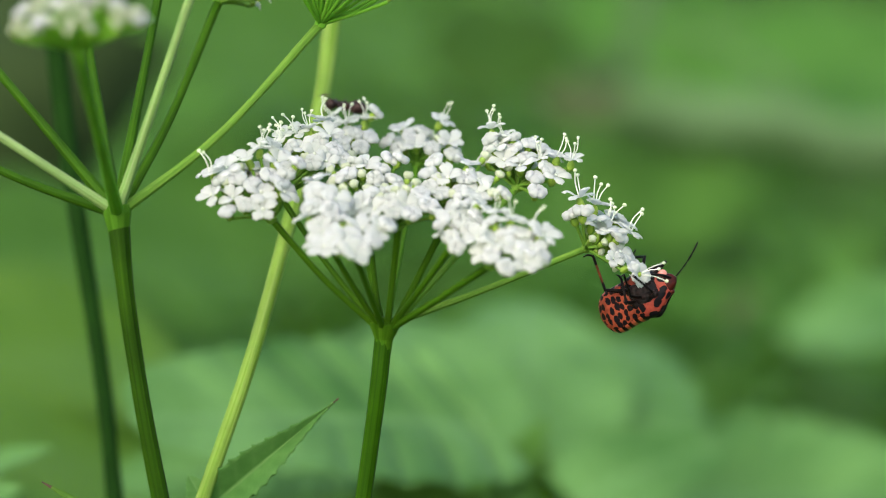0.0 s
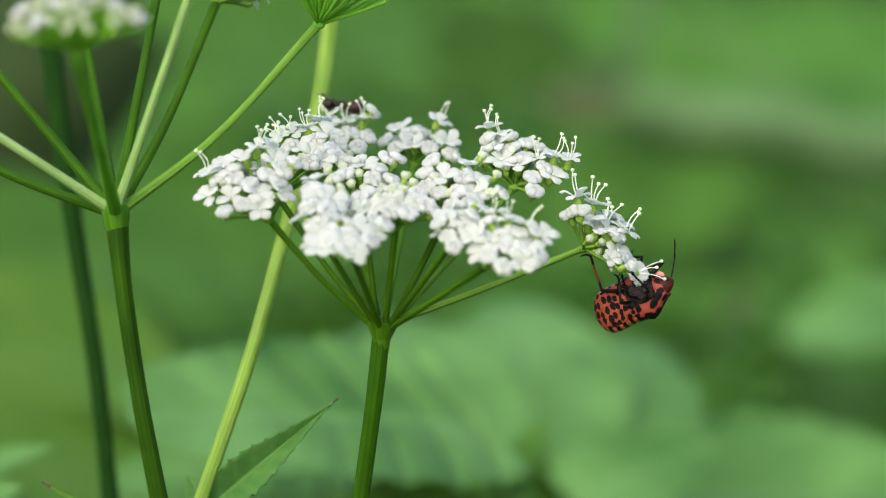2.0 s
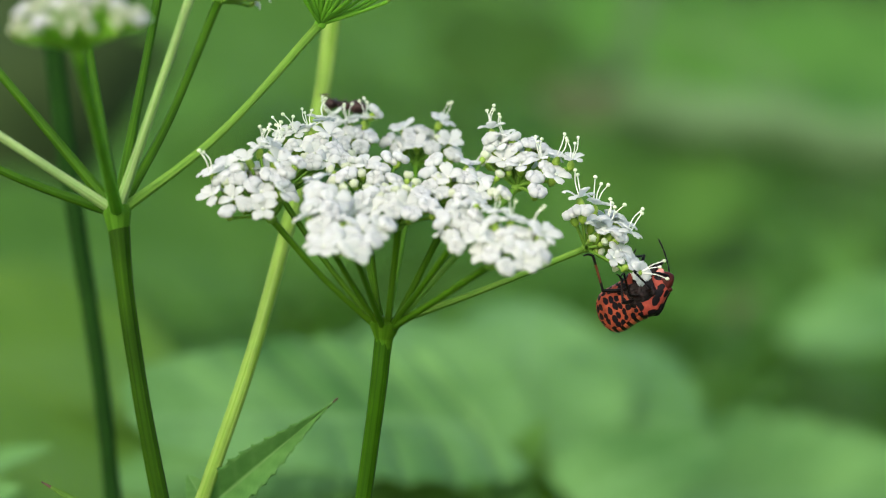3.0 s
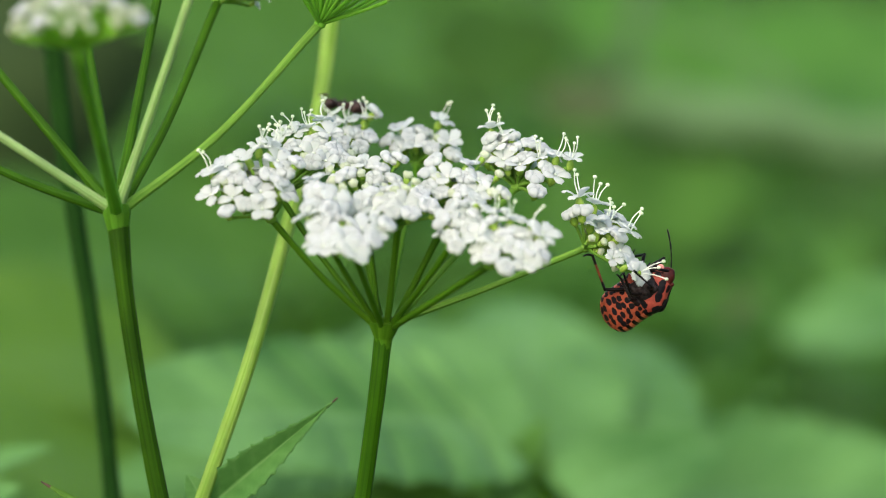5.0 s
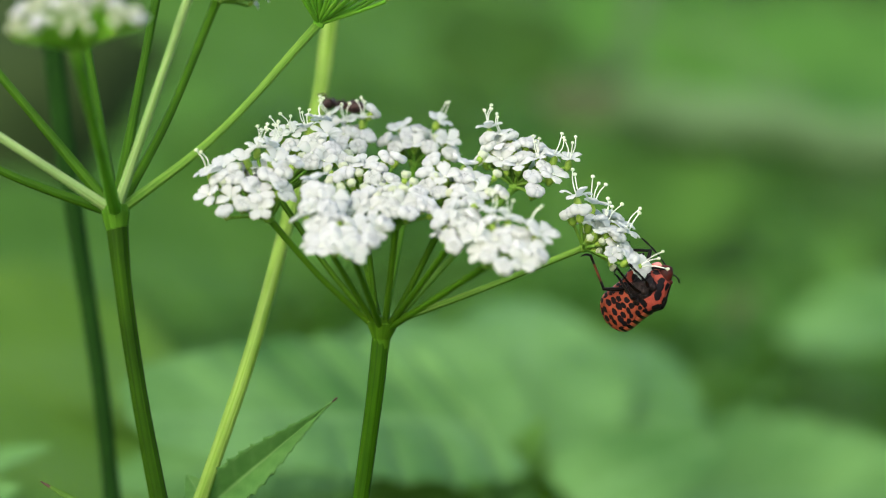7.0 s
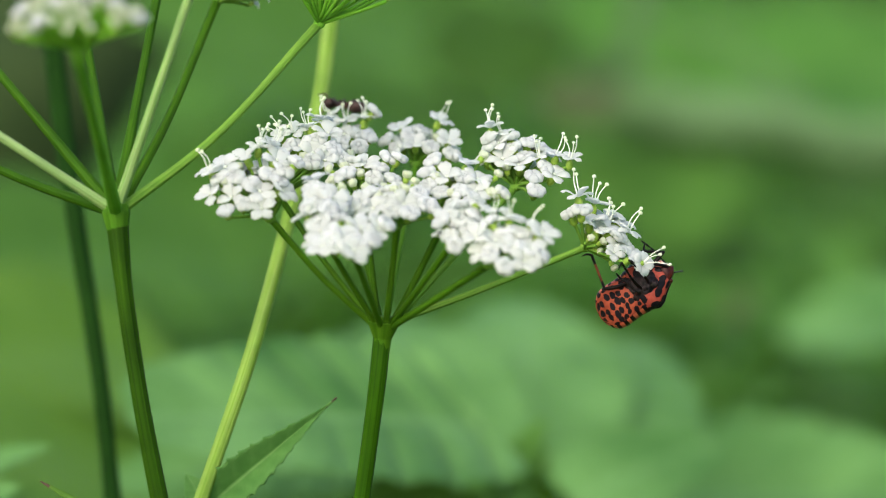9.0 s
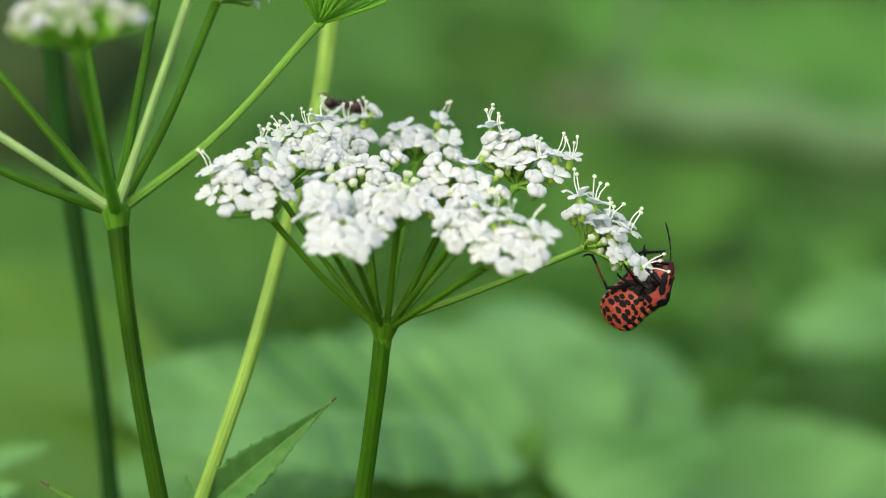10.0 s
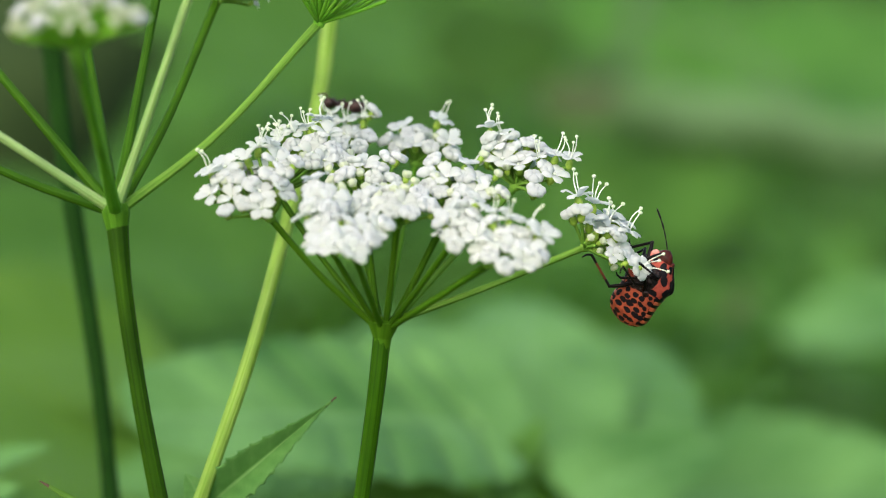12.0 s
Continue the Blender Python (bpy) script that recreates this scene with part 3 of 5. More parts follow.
# ---- the main flower umbel ----
MAIN_BASE = (-0.012, 0.012, 0.0)
main_umbel = umbel_plant("umbel_flower", MAIN_BASE, "white flowering umbel on a green ribbed stem")
stalk(main_umbel, MAIN_BASE, "stem", [MAIN_BASE, (-0.013, 0.014, 0.3), (-0.01032, 0.00166, 0.58431), (-0.00855, 0.0002, 0.59699), (-0.00763, -0.00096, 0.60401), (-0.00687, -0.00105, 0.61146)],
      [1.9 * MM, 1.6 * MM, 1.12 * MM, 0.99 * MM, 0.99 * MM, 1.04 * MM, 1.06 * MM], STEM_MAIN, 63, 10, 9, 0.02)
HUB = (-0.00687, -0.0011, 0.61106)


def ray(plant, base, hub, end, bend=0.0, thick_mm=0.75, mat=None):
    hub, end = Vector(hub), Vector(end)
    mid = hub.lerp(end, 0.45) + Vector((0, 0, -bend))
    hub = hub - (end - hub).normalized() * 0.8 * MM
    stalk(plant, base, "ray", [hub, mid, end], [thick_mm * 1.25 * MM, thick_mm * MM, thick_mm * 0.9 * MM, thick_mm * 1.05 * MM], mat or RAY, 35, 8, 7, 0.04)


def tuft(plant, base, hub, end, axis, radius, height, count, seed, bend=0.0004, **more):
    ray(plant, base, hub, end, bend, more.pop("thick_mm", 0.37), more.pop("mat", RAY_DARK))
    return umbellet(plant, base, end, axis, radius * 0.96 * MM, height * MM, count, seed, **more)


bm = bmesh.new()
crown_at = Vector(HUB) - Vector(MAIN_BASE)
tube(bm, [crown_at + Vector(q) * MM for q in ((-0.3, 0.12, -3.2), (-0.14, 0.06, -1.6), (-0.04, 0, -0.5), (0.02, 0, 0.35), (0.05, 0, 1.0))], [1.04 * MM, 1.12 * MM, 1.6 * MM, 1.95 * MM, 0.9 * MM], 44, 8)
part("crown", bm, RAY_DARK, main_umbel)


def flower_head(hub, seed, thick_mm, mat, florets):
    """One ray of the main umbel with its tuft. florets: place from the tuft's hub in mm (right, back, up) and kind:
    open, long (open with stamens), closed, bud. More closed ones fill the far side, out of the light."""
    rng = random.Random(seed)
    start = Vector(HUB)
    away = Vector(hub) - start
    start += Vector((away.x, away.y, 0)).normalized() * 0.8 * MM - Vector((0, 0, 0.4 * MM))
    sag = min(1.0, (away.x / 0.013) ** 2) if away.x < 0 else 0.15
    mid = start.lerp(Vector(hub), 0.5) + (Vector((away.x, away.y, 0)) * 0.02 + Vector((0, 0, -0.4 * MM))) * sag
    stalk(main_umbel, MAIN_BASE, "ray", [start, mid, hub], [thick_mm * 1.02 * MM, thick_mm * 0.94 * MM, thick_mm * 0.9 * MM, thick_mm * 1.02 * MM], mat, 24, 9, 7, 0.08)
    top = max(f[2] for f in florets)
    mean = sum(f[0] for f in florets) / len(florets)
    wide = max(abs(f[0] - mean) for f in florets)
    spots = list(florets)
    for k in range(len(florets) * 2 // 3):
        a = math.pi * (k + 0.5) / (len(florets) * 2 // 3)
        r = rng.uniform(0.35, 0.95)
        spots.append((mean + wide * 0.85 * r * math.cos(a), wide * (0.25 + 0.75 * r * math.sin(a)), top * (0.84 - 0.5 * r * r) - 0.6, rng.choice("oocc")))
    bm = bmesh.new()
    made = []
    for x, y, z, kind in spots:
        p = Vector((x, y, z)) * MM
        flat = Vector((x - mean, y, 0)) / wide
        way = (Vector((0, {"l": -0.2, "o": -0.42}.get(kind, -0.2), 1)) + flat * (0.45 if kind == "l" else 0.75) + Vector((rng.uniform(-0.3, 0.3), rng.uniform(-0.35, 0.2), 0))).normalized()
        made.append((p, way, kind))
        tube(bm, [Vector((0, 0, 0)), p * 0.5 + flat * 0.4 * MM - way * 0.2 * MM, p - way * 0.9 * MM], [0.24 * MM, 0.18 * MM, 0.22 * MM], 6, 4)
    blob(bm, Vector((0, 0, 0)), (0.75 * MM, 0.75 * MM, 0.6 * MM), None, 6, 10)
    head = part("umbellet", bm, RAY, main_umbel, "", Vector(hub) - Vector(MAIN_BASE))
    for p, way, kind in made:
        mesh = rng.choice({"o": OPEN, "l": LONG, "c": CLOSED, "b": BUDS}[kind])
        place_floret(mesh, head, p, way, rng.uniform(0, 6.28), {"o": 1.0, "l": 0.98, "c": 1.02, "b": 1.0}[kind] * rng.uniform(0.9, 1.1))
    return head


flower_head((-0.02005, -0.00350, 0.62395), 70, 0.38, RAY_DARK, [
    (-6.9, -0.0, 5.5, "l"), (-5.2, 0.3, 6.0, "o"), (-5.8, -0.8, 4.6, "c"), (-3.9, -0.8, 4.8, "c"), (-2.1, -1.3, 4.2, "c"), (-2.8, 1.4, 7.0, "o"),
    (-1.3, 2.5, 8.1, "l"), (0.2, 2.4, 8.1, "l"), (0.8, 1.0, 6.7, "o"), (3.0, 0.5, 6.4, "c"), (-0.1, -0.5, 5.0, "c"), (1.7, -0.1, 5.5, "c"),
    (-6.8, -1.5, 3.0, "o"), (-4.3, -2.6, 2.8, "o"), (-1.0, -2.2, 3.4, "o"), (1.6, -1.8, 3.4, "o"), (-4.8, -3.8, 1.2, "c"), (-2.8, -3.6, 1.9, "c"),
    (-0.7, -3.9, 1.6, "o"), (-5.2, -1.1, 4.3, "b"), (1.2, -1.0, 4.5, "c"), (-3.6, 0.2, 5.8, "b")])
flower_head((-0.01961, 0.00800, 0.62540), 71, 0.35, RAY_DARK, [
    (0.3, -0.1, 7.2, "l"), (1.9, 0.5, 7.6, "l"), (3.5, 1.2, 8.1, "l"), (5.0, 2.3, 9.0, "l"), (2.6, -1.5, 6.1, "o"), (4.2, -2.6, 5.4, "o"),
    (5.9, 0.3, 7.5, "o"), (6.6, -1.7, 5.7, "c"), (1.4, -1.4, 6.0, "c"), (4.8, -0.7, 6.8, "c"), (4.1, -4.2, 4.4, "c"), (5.7, -3.5, 4.6, "o"),
    (3.2, -3.3, 4.9, "b"), (7.5, -2.1, 4.6, "c")])
flower_head((-0.01206, 0.01900, 0.62763), 72, 0.38, RAY_DARK, [
    (0.0, -0.8, 4.4, "o"), (1.9, -2.9, 2.9, "c"), (3.1, -1.2, 3.9, "c"), (0.4, 0.8, 5.7, "l"), (2.3, 1.2, 6.1, "l"), (3.6, 1.4, 6.9, "c"),
    (-1.4, 0.3, 5.5, "c"), (1.2, -1.0, 4.3, "c"), (-0.4, -2.6, 2.9, "c"), (0.8, -4.0, 2.1, "b"), (-1.6, 1.0, 6.5, "l")])
flower_head((-0.00996, -0.01490, 0.62125), 73, 0.37, RAY_DARK, [
    (-5.5, 1.5, 4.1, "o"), (-1.8, 1.5, 3.6, "c"), (-0.4, 0.7, 3.1, "b"), (-3.5, -0.4, 2.6, "o"), (-3.4, -3.0, 1.2, "o"), (-0.9, -2.0, 1.9, "o"),
    (0.1, -4.3, 0.8, "o"), (0.8, 0.1, 2.9, "o"), (2.8, -0.1, 2.8, "o"), (2.1, -2.2, 1.6, "c"), (-2.4, -0.6, 2.5, "c"), (1.0, -2.7, 1.5, "c"),
    (-1.7, -3.7, 1.1, "o"), (-4.4, 1.0, 3.4, "c"), (3.6, 0.4, 3.2, "c")])
flower_head((-0.01437, -0.01000, 0.62403), 74, 0.34, RAY_DARK, [
    (-0.1, 1.9, 4.8, "o"), (-0.4, 0.5, 4.0, "c"), (0.1, -1.3, 3.0, "o"), (2.1, -1.2, 3.1, "o"), (1.0, 0.4, 3.9, "c"), (-0.6, -1.8, 2.1, "c"),
    (1.6, -3.7, 1.9, "c"), (2.8, 0.4, 4.1, "b")])
flower_head((-0.00908, 0.00100, 0.62499), 75, 0.36, RAY_DARK, [
    (-4.1, -0.1, 4.2, "b"), (-3.1, -1.4, 3.3, "c"), (-2.0, -1.0, 3.7, "c"), (-1.3, -2.9, 2.8, "b"), (-0.1, 1.2, 4.8, "o"), (1.1, -1.8, 3.3, "c"),
    (2.7, 1.7, 5.2, "c"), (4.0, 1.3, 5.4, "c"), (3.3, -1.6, 3.2, "c"), (1.8, 0.2, 4.3, "c"), (-0.5, -0.9, 3.8, "b"), (2.2, -3.4, 2.4, "b"),
    (-2.4, 0.4, 4.5, "b"), (0.2, -3.8, 2.4, "b"), (-3.8, -1.7, 2.9, "b"), (-1.1, 1.4, 4.9, "c")])
flower_head((-0.00517, -0.00600, 0.62344), 76, 0.4, RAY_DARK, [
    (-4.2, -1.6, 2.8, "o"), (-2.7, -2.8, 2.3, "o"), (-1.1, -1.9, 3.0, "c"), (-0.6, -3.8, 1.9, "c"), (0.8, -2.3, 2.7, "o"), (1.5, -3.8, 1.7, "c"),
    (3.4, -2.0, 2.5, "c"), (4.3, -2.1, 1.9, "c"), (1.1, 2.2, 5.5, "b"), (0.9, -0.0, 4.1, "b"), (2.0, 1.1, 4.8, "b"), (2.6, -0.6, 3.7, "c"),
    (-3.2, -0.6, 3.7, "c"), (-0.3, -0.2, 4.0, "b"), (-2.1, -1.1, 3.4, "b"), (-5.0, -1.9, 2.1, "c")])
flower_head((0.00027, -0.00200, 0.62332), 77, 0.42, RAY_DARK, [
    (-1.2, 1.2, 7.0, "c"), (-2.1, 0.1, 5.8, "c"), (0.3, -0.4, 5.4, "o"), (-1.8, -1.2, 4.2, "c"), (-0.4, -2.3, 3.6, "c"), (0.8, -2.6, 3.6, "b"),
    (1.7, -2.4, 3.8, "c"), (2.6, 1.2, 6.7, "o"), (3.9, -0.6, 5.2, "o"), (3.7, -2.2, 3.9, "o"), (6.7, -1.6, 3.6, "c"), (6.3, -0.1, 5.6, "b"),
    (4.6, 2.2, 7.6, "b"), (-0.9, -0.7, 5.1, "b"), (5.3, -2.2, 3.6, "b"), (2.4, -0.7, 5.2, "c"), (1.1, -4.1, 2.4, "c"), (3.1, -3.9, 2.6, "c")])
flower_head((-0.00324, 0.02100, 0.62801), 78, 0.4, RAY_MID, [
    (-1.8, 0.8, 4.5, "o"), (-3.5, -0.7, 3.0, "c"), (0.7, 0.1, 4.0, "c"), (-2.3, -2.0, 2.1, "c"), (0.0, -1.8, 2.6, "o"), (1.9, -2.3, 2.2, "c"),
    (4.2, -0.8, 3.0, "o"), (4.4, -2.1, 1.3, "c"), (3.0, 1.7, 5.4, "l"), (-0.9, -0.7, 3.4, "c"), (2.6, -0.9, 3.2, "b")])
flower_head((0.00897, 0.01000, 0.62629), 79, 0.42, RAY, [
    (-3.1, 1.8, 7.0, "l"), (-1.7, 1.6, 6.2, "l"), (-2.1, 0.7, 5.2, "o"), (-0.7, 1.3, 5.7, "c"), (-3.2, 0.9, 5.7, "c"), (-0.3, 0.3, 4.6, "c"),
    (1.5, 0.7, 5.1, "c"), (-3.1, 0.3, 4.8, "c"), (-1.6, -0.8, 3.4, "o"), (0.3, -1.5, 2.8, "o"), (2.8, -0.7, 3.6, "l"), (5.0, -0.4, 3.8, "l"),
    (4.6, -2.2, 1.7, "o"), (2.0, -2.9, 1.4, "c"), (2.3, -4.3, -0.1, "c"), (6.6, -0.5, 3.4, "l"), (3.4, -1.8, 2.4, "c"), (-1.1, -1.8, 2.4, "b"),
    (-3.8, -0.6, 3.3, "b"), (1.1, -0.7, 3.6, "c")])
flower_head((0.00103, -0.01150, 0.62174), 80, 0.4, RAY_DARK, [
    (-0.0, -2.2, 1.2, "c"), (0.5, -3.5, 0.3, "c"), (-0.3, 0.7, 3.7, "o"), (1.4, 0.1, 3.1, "o"), (3.1, 1.3, 4.7, "o"), (1.9, -1.3, 2.0, "c"),
    (1.0, 1.6, 4.2, "c"), (-1.0, -0.2, 2.7, "c"), (2.6, 0.3, 3.3, "c")])
flower_head((0.00538, -0.01400, 0.61985), 81, 0.44, RAY_DARK, [
    (0.7, 2.5, 5.7, "l"), (0.1, 1.2, 4.7, "c"), (2.4, 1.7, 5.0, "l"), (4.7, 0.7, 4.3, "l"), (6.0, -0.0, 3.6, "o"), (-1.5, -0.3, 3.3, "o"),
    (0.7, -0.9, 2.9, "o"), (2.8, -1.9, 2.2, "o"), (4.6, -1.7, 2.1, "o"), (-0.9, -1.8, 1.7, "o"), (3.9, -3.4, 0.8, "o"), (1.7, -4.5, 0.2, "c"),
    (5.6, -2.1, 1.2, "c"), (2.0, -0.1, 3.6, "c"), (0.1, -2.7, 1.3, "c"), (3.6, -0.3, 3.4, "c")])

# the outermost tuft, on which the bug hangs, spreads sideways
EDGE = (0.01707, 0.00398, 0.61958)
ray(main_umbel, MAIN_BASE, HUB, EDGE, 0.0003, 0.40, RAY)
bm = bmesh.new()
edge_spots = [
    ((0.01627, 0.00472, 0.62561), (-0.15, 0.1, 1), "LONG", 0), ((0.01537, 0.00247, 0.62369), (-0.35, -0.1, 0.9), "CLOSED", 1), ((0.01827, 0.00661, 0.62459), (0.25, 0.1, 1), "LONG", 1),
    ((0.01653, 0.00152, 0.62419), (0, -0.2, 1), "CLOSED", 2), ((0.01957, 0.00528, 0.62201), (0.4, 0.0, 1), "LONG", 2), ((0.01851, 0.00323, 0.6217), (0.3, -0.2, 0.9), "OPEN", 3),
    ((0.02214, 0.0052, 0.62134), (0.55, 0.0, 0.8), "LONG", 3), ((0.02103, 0.00934, 0.62223), (0.4, 0.4, 0.9), "CLOSED", 0), ((0.02086, 0.00315, 0.62104), (0.45, -0.2, 0.8), "CLOSED", 0),
    ((0.01750, -0.00085, 0.62124), (0.4, -0.5, 0.5), "BUDS", 0), ((0.01906, 0.00208, 0.62049), (0.6, -0.3, 0.4), "BUDS", 1), ((0.01871, 0.00294, 0.6193), (0.8, -0.4, -0.1), "BUDS", 0),
    ((0.02046, 0.00271, 0.61743), (0.5, -0.3, -0.7), "BUDS", 1),
    ((0.02009, 0.006, 0.61961), (0.8, 0.2, 0.4), "CLOSED", 2), ((0.01760, 0.00929, 0.62182), (0.1, 0.5, 0.9), "OPEN", 1), ((0.01735, 0.00421, 0.62145), (0.2, -0.2, 0.9), "BUDS", 0),
    ((0.01982, 0.00742, 0.623), (0.3, 0.2, 0.95), "OPEN", 0), ((0.02013, 0.00323, 0.6217), (0.4, -0.15, 0.9), "OPEN", 2), ((0.01770, 0.00338, 0.62291), (0.1, -0.25, 1), "OPEN", 1),
    ((0.02165, 0.0083, 0.62194), (0.5, 0.2, 0.85), "OPEN", 2)]
MESHES = {"LONG": LONG, "OPEN": OPEN, "CLOSED": CLOSED, "BUDS": BUDS}
for where, way, kind, k in edge_spots:
    p, way = Vector(where) - Vector(EDGE), Vector(way).normalized()
    tube(bm, [Vector((0, 0, 0)), p * 0.55 - way * 0.6 * MM, p - way * 1.0 * MM], [0.24 * MM, 0.19 * MM, 0.24 * MM], 6, 4)
blob(bm, Vector((0, 0, 0)), (0.65 * MM, 0.6 * MM, 0.6 * MM), None, 6, 10)
edge_tuft = part("umbellet", bm, RAY, main_umbel, "", Vector(EDGE) - Vector(MAIN_BASE))
for where, way, kind, k in edge_spots:
    place_floret(MESHES[kind][k], edge_tuft, Vector(where) - Vector(EDGE), way, k * 1.3, {"BUDS": 0.8, "LONG": 1.15}.get(kind, 1.12))


def tip_floret_mesh():
    rng = random.Random(77)
    bm = bmesh.new()
    for k in range(5):
        turn = Matrix.Rotation(2 * math.pi * k / 5 + 0.3, 3, "Z") @ Matrix.Rotation(rng.uniform(-0.3, 0.2), 3, "Y")
        petal(bm, turn, rng, 1.6 * MM, 1.5 * MM, 0.3 * MM)
    blob(bm, Vector((0, 0, -0.5 * MM)), (0.55 * MM, 0.5 * MM, 0.8 * MM), None, 6, 8, slot=1)
    return keep(bm, "floret", (PETAL, OVARY, FILAMENT, ANTHER))


def sprig(mesh, where, way, spin, size, label="", threads=()):
    """A floret with its pedicel, pivoting at the tuft's hub, so that it gives under the bug."""
    p, way = Vector(where) - Vector(EDGE), Vector(way).normalized()
    bm = bmesh.new()
    bm.from_mesh(mesh)
    turn = way.to_track_quat("Z", "Y").to_matrix() @ Matrix.Rotation(spin, 3, "Z")
    bmesh.ops.transform(bm, matrix=Matrix.Translation(p) @ turn.to_4x4() @ Matrix.Diagonal((size, size, size, 1)), verts=bm.verts)
    tube(bm, [Vector((0, 0, 0)), p * 0.5 + Vector((0, 0, -0.4 * MM)), p - way * 0.9 * MM], [0.2 * MM, 0.15 * MM, 0.2 * MM], 6, 4, slot=4)
    for x, y, z in threads:
        end = p + Vector((x, y, z)) * MM
        tube(bm, [p, p.lerp(end, 0.55) + Vector((0, 0, 0.2 * MM)), end], [0.07 * MM, 0.058 * MM], 6, 5, slot=2)
        blob(bm, end, (0.24 * MM, 0.2 * MM, 0.2 * MM), None, 6, 8, slot=3)
    return finish("floret", bm, (PETAL, OVARY, FILAMENT, ANTHER, RAY), edge_tuft, label)


sprigs = [sprig(tip_floret_mesh(), (0.02315, -0.00040, 0.61702), (0.55, -0.8, 0.15), 0.6, 0.98, "white floret with long stamens held by the bug",
                [(2.9, -0.3, 1.4), (2.3, -0.6, 0.7), (3.2, -0.6, -0.7)]),
          sprig(OPEN[2], (0.02267, 0.00373, 0.61757), (0.5, -0.6, 0.6), 0.2, 0.9), sprig(OPEN[1], (0.02113, 0.00294, 0.6193), (0.5, -0.6, 0.6), 0.0, 0.95),
          sprig(OPEN[0], (0.02021, 0.00085, 0.61875), (0.3, -0.6, 0.6), 0.5, 0.7), sprig(OPEN[3], (0.02188, -0.00025, 0.61795), (0.7, -0.25, 0.6), 0.9, 0.8)]

# ---- the taller umbel beside it ----
SIDE_BASE = (-0.022, 0.03, 0.0)
side_umbel = umbel_plant("umbel_flower", SIDE_BASE, "tall green umbel with pale florets just opening")
stalk(side_umbel, SIDE_BASE, "stem", [SIDE_BASE, (-0.024, 0.02, 0.3), (-0.03216, -0.00438, 0.58431), (-0.03559, -0.0049, 0.60467), (-0.0372, -0.00444, 0.61663), (-0.03802, -0.00342, 0.6249)],
      [2.0 * MM, 1.65 * MM, 1.1 * MM, 0.97 * MM, 1.02 * MM, 1.35 * MM], STEM_DEEP, 66, 12, 11, 0.03)
CROWN = (-0.03802, -0.00345, 0.62464)
bm = bmesh.new()
top = Vector(CROWN) - Vector(SIDE_BASE)
down = (Vector((-0.0376, -0.00404, 0.6199)) - Vector(CROWN)).normalized()
tube(bm, [top + down * 3.4 * MM, top + down * 1.6 * MM, top, top - down * 0.9 * MM], [0.9 * MM, 1.34 * MM, 1.64 * MM, 1.5 * MM], 44, 8, 11, 0.03)
part("crown", bm, RAY_MID, side_umbel, "paler swelling where the rays meet")
for end, axis, radius, height, count, seed, mat, bend, buds in (
        ((-0.06307, 0.01587, 0.6503), (-0.6, 0.2, 1), 5.5, 4.5, 14, 31, STEM, 0.0, 0.2),
        ((-0.0611, -0.01147, 0.64148), (-0.8, -0.2, 1), 5.5, 4.5, 14, 32, RAY_PALE, 0.0, 0.2),
        ((-0.06374, 0.00968, 0.63355), (-0.9, 0.1, 0.8), 5.5, 4.5, 14, 33, STEM, 0.0008, 0.2),
        ((-0.03690, -0.04729, 0.64601), (-0.05, -0.05, 1), 7.2, 5.3, 98, 44, RAY_BRIGHT, 0.0, 0.85),
        ((-0.04549, 0.02014, 0.65274), (-0.1, 0.3, 1), 5.5, 4.5, 14, 35, STEM, 0.0, 0.3),
        ((-0.03358, 0.01856, 0.65624), (0.2, 0.3, 1), 5.5, 4.5, 14, 36, STEM, 0.0, 0.3),
        ((-0.02709, -0.00987, 0.65451), (0.3, -0.2, 1), 5.5, 4.5, 14, 37, RAY_PALE, 0.0, 0.3),
        ((-0.02792, 0.0216, 0.64823), (0.4, 0.3, 1), 5.5, 4.0, 18, 38, STEM, 0.0018, 0.5),
        ((-0.01465, 0.00725, 0.64612), (0.32, 0.0, 1), 8.2, 10.5, 32, 39, RAY, 0.0019, 0.6)):
    tuft(side_umbel, SIDE_BASE, CROWN, end, axis, radius, height, count, seed, bend, mat=mat, buds=buds, stamens=0.05, thick_mm=0.54 if mat is RAY_PALE else 0.66 if mat is RAY_BRIGHT else 0.52 if mat is RAY else 0.58, size=0.75 if count > 50 else 0.72, stalk=RAY_BRIGHT if count > 30 else RAY)

# ---- two more stems behind ----
BACK_BASE = (-0.05, 0.04, 0.0)
back_stem = umbel_plant("flower_stem", BACK_BASE, "pale yellow-green ribbed flower stem leaning behind")
stalk(back_stem, BACK_BASE, "stem", [BACK_BASE, (-0.045, 0.042, 0.3), (-0.03147, 0.00742, 0.58196), (-0.02366, 0.01221, 0.60459), (-0.01914, 0.02638, 0.62153), (-0.01596, 0.03599, 0.63409), (-0.01472, 0.04324, 0.64398), (-0.01367, 0.04881, 0.65646)],
      [2.0 * MM, 1.5 * MM, 0.86 * MM, 0.88 * MM, 0.98 * MM, 1.12 * MM, 1.15 * MM], STEM_PALE, 48, 12, 8, 0.022)
BACK_TOP = (-0.01367, 0.04877, 0.65616)
for k, (end, axis) in enumerate((((-0.02086, 0.01713, 0.67743), (-0.4, -0.1, 1)), ((-0.01333, 0.03782, 0.68184), (0, 0.1, 1)), ((-0.00458, 0.03223, 0.67733), (0.4, 0, 1)))):
    tuft(back_stem, BACK_BASE, BACK_TOP, end, axis, 5.5, 4.0, 14, 50 + k, buds=0.5)
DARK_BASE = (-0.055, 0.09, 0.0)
dark_stem = umbel_plant("flower_stem", DARK_BASE, "dark green flower stem behind, its shade put into the colour")
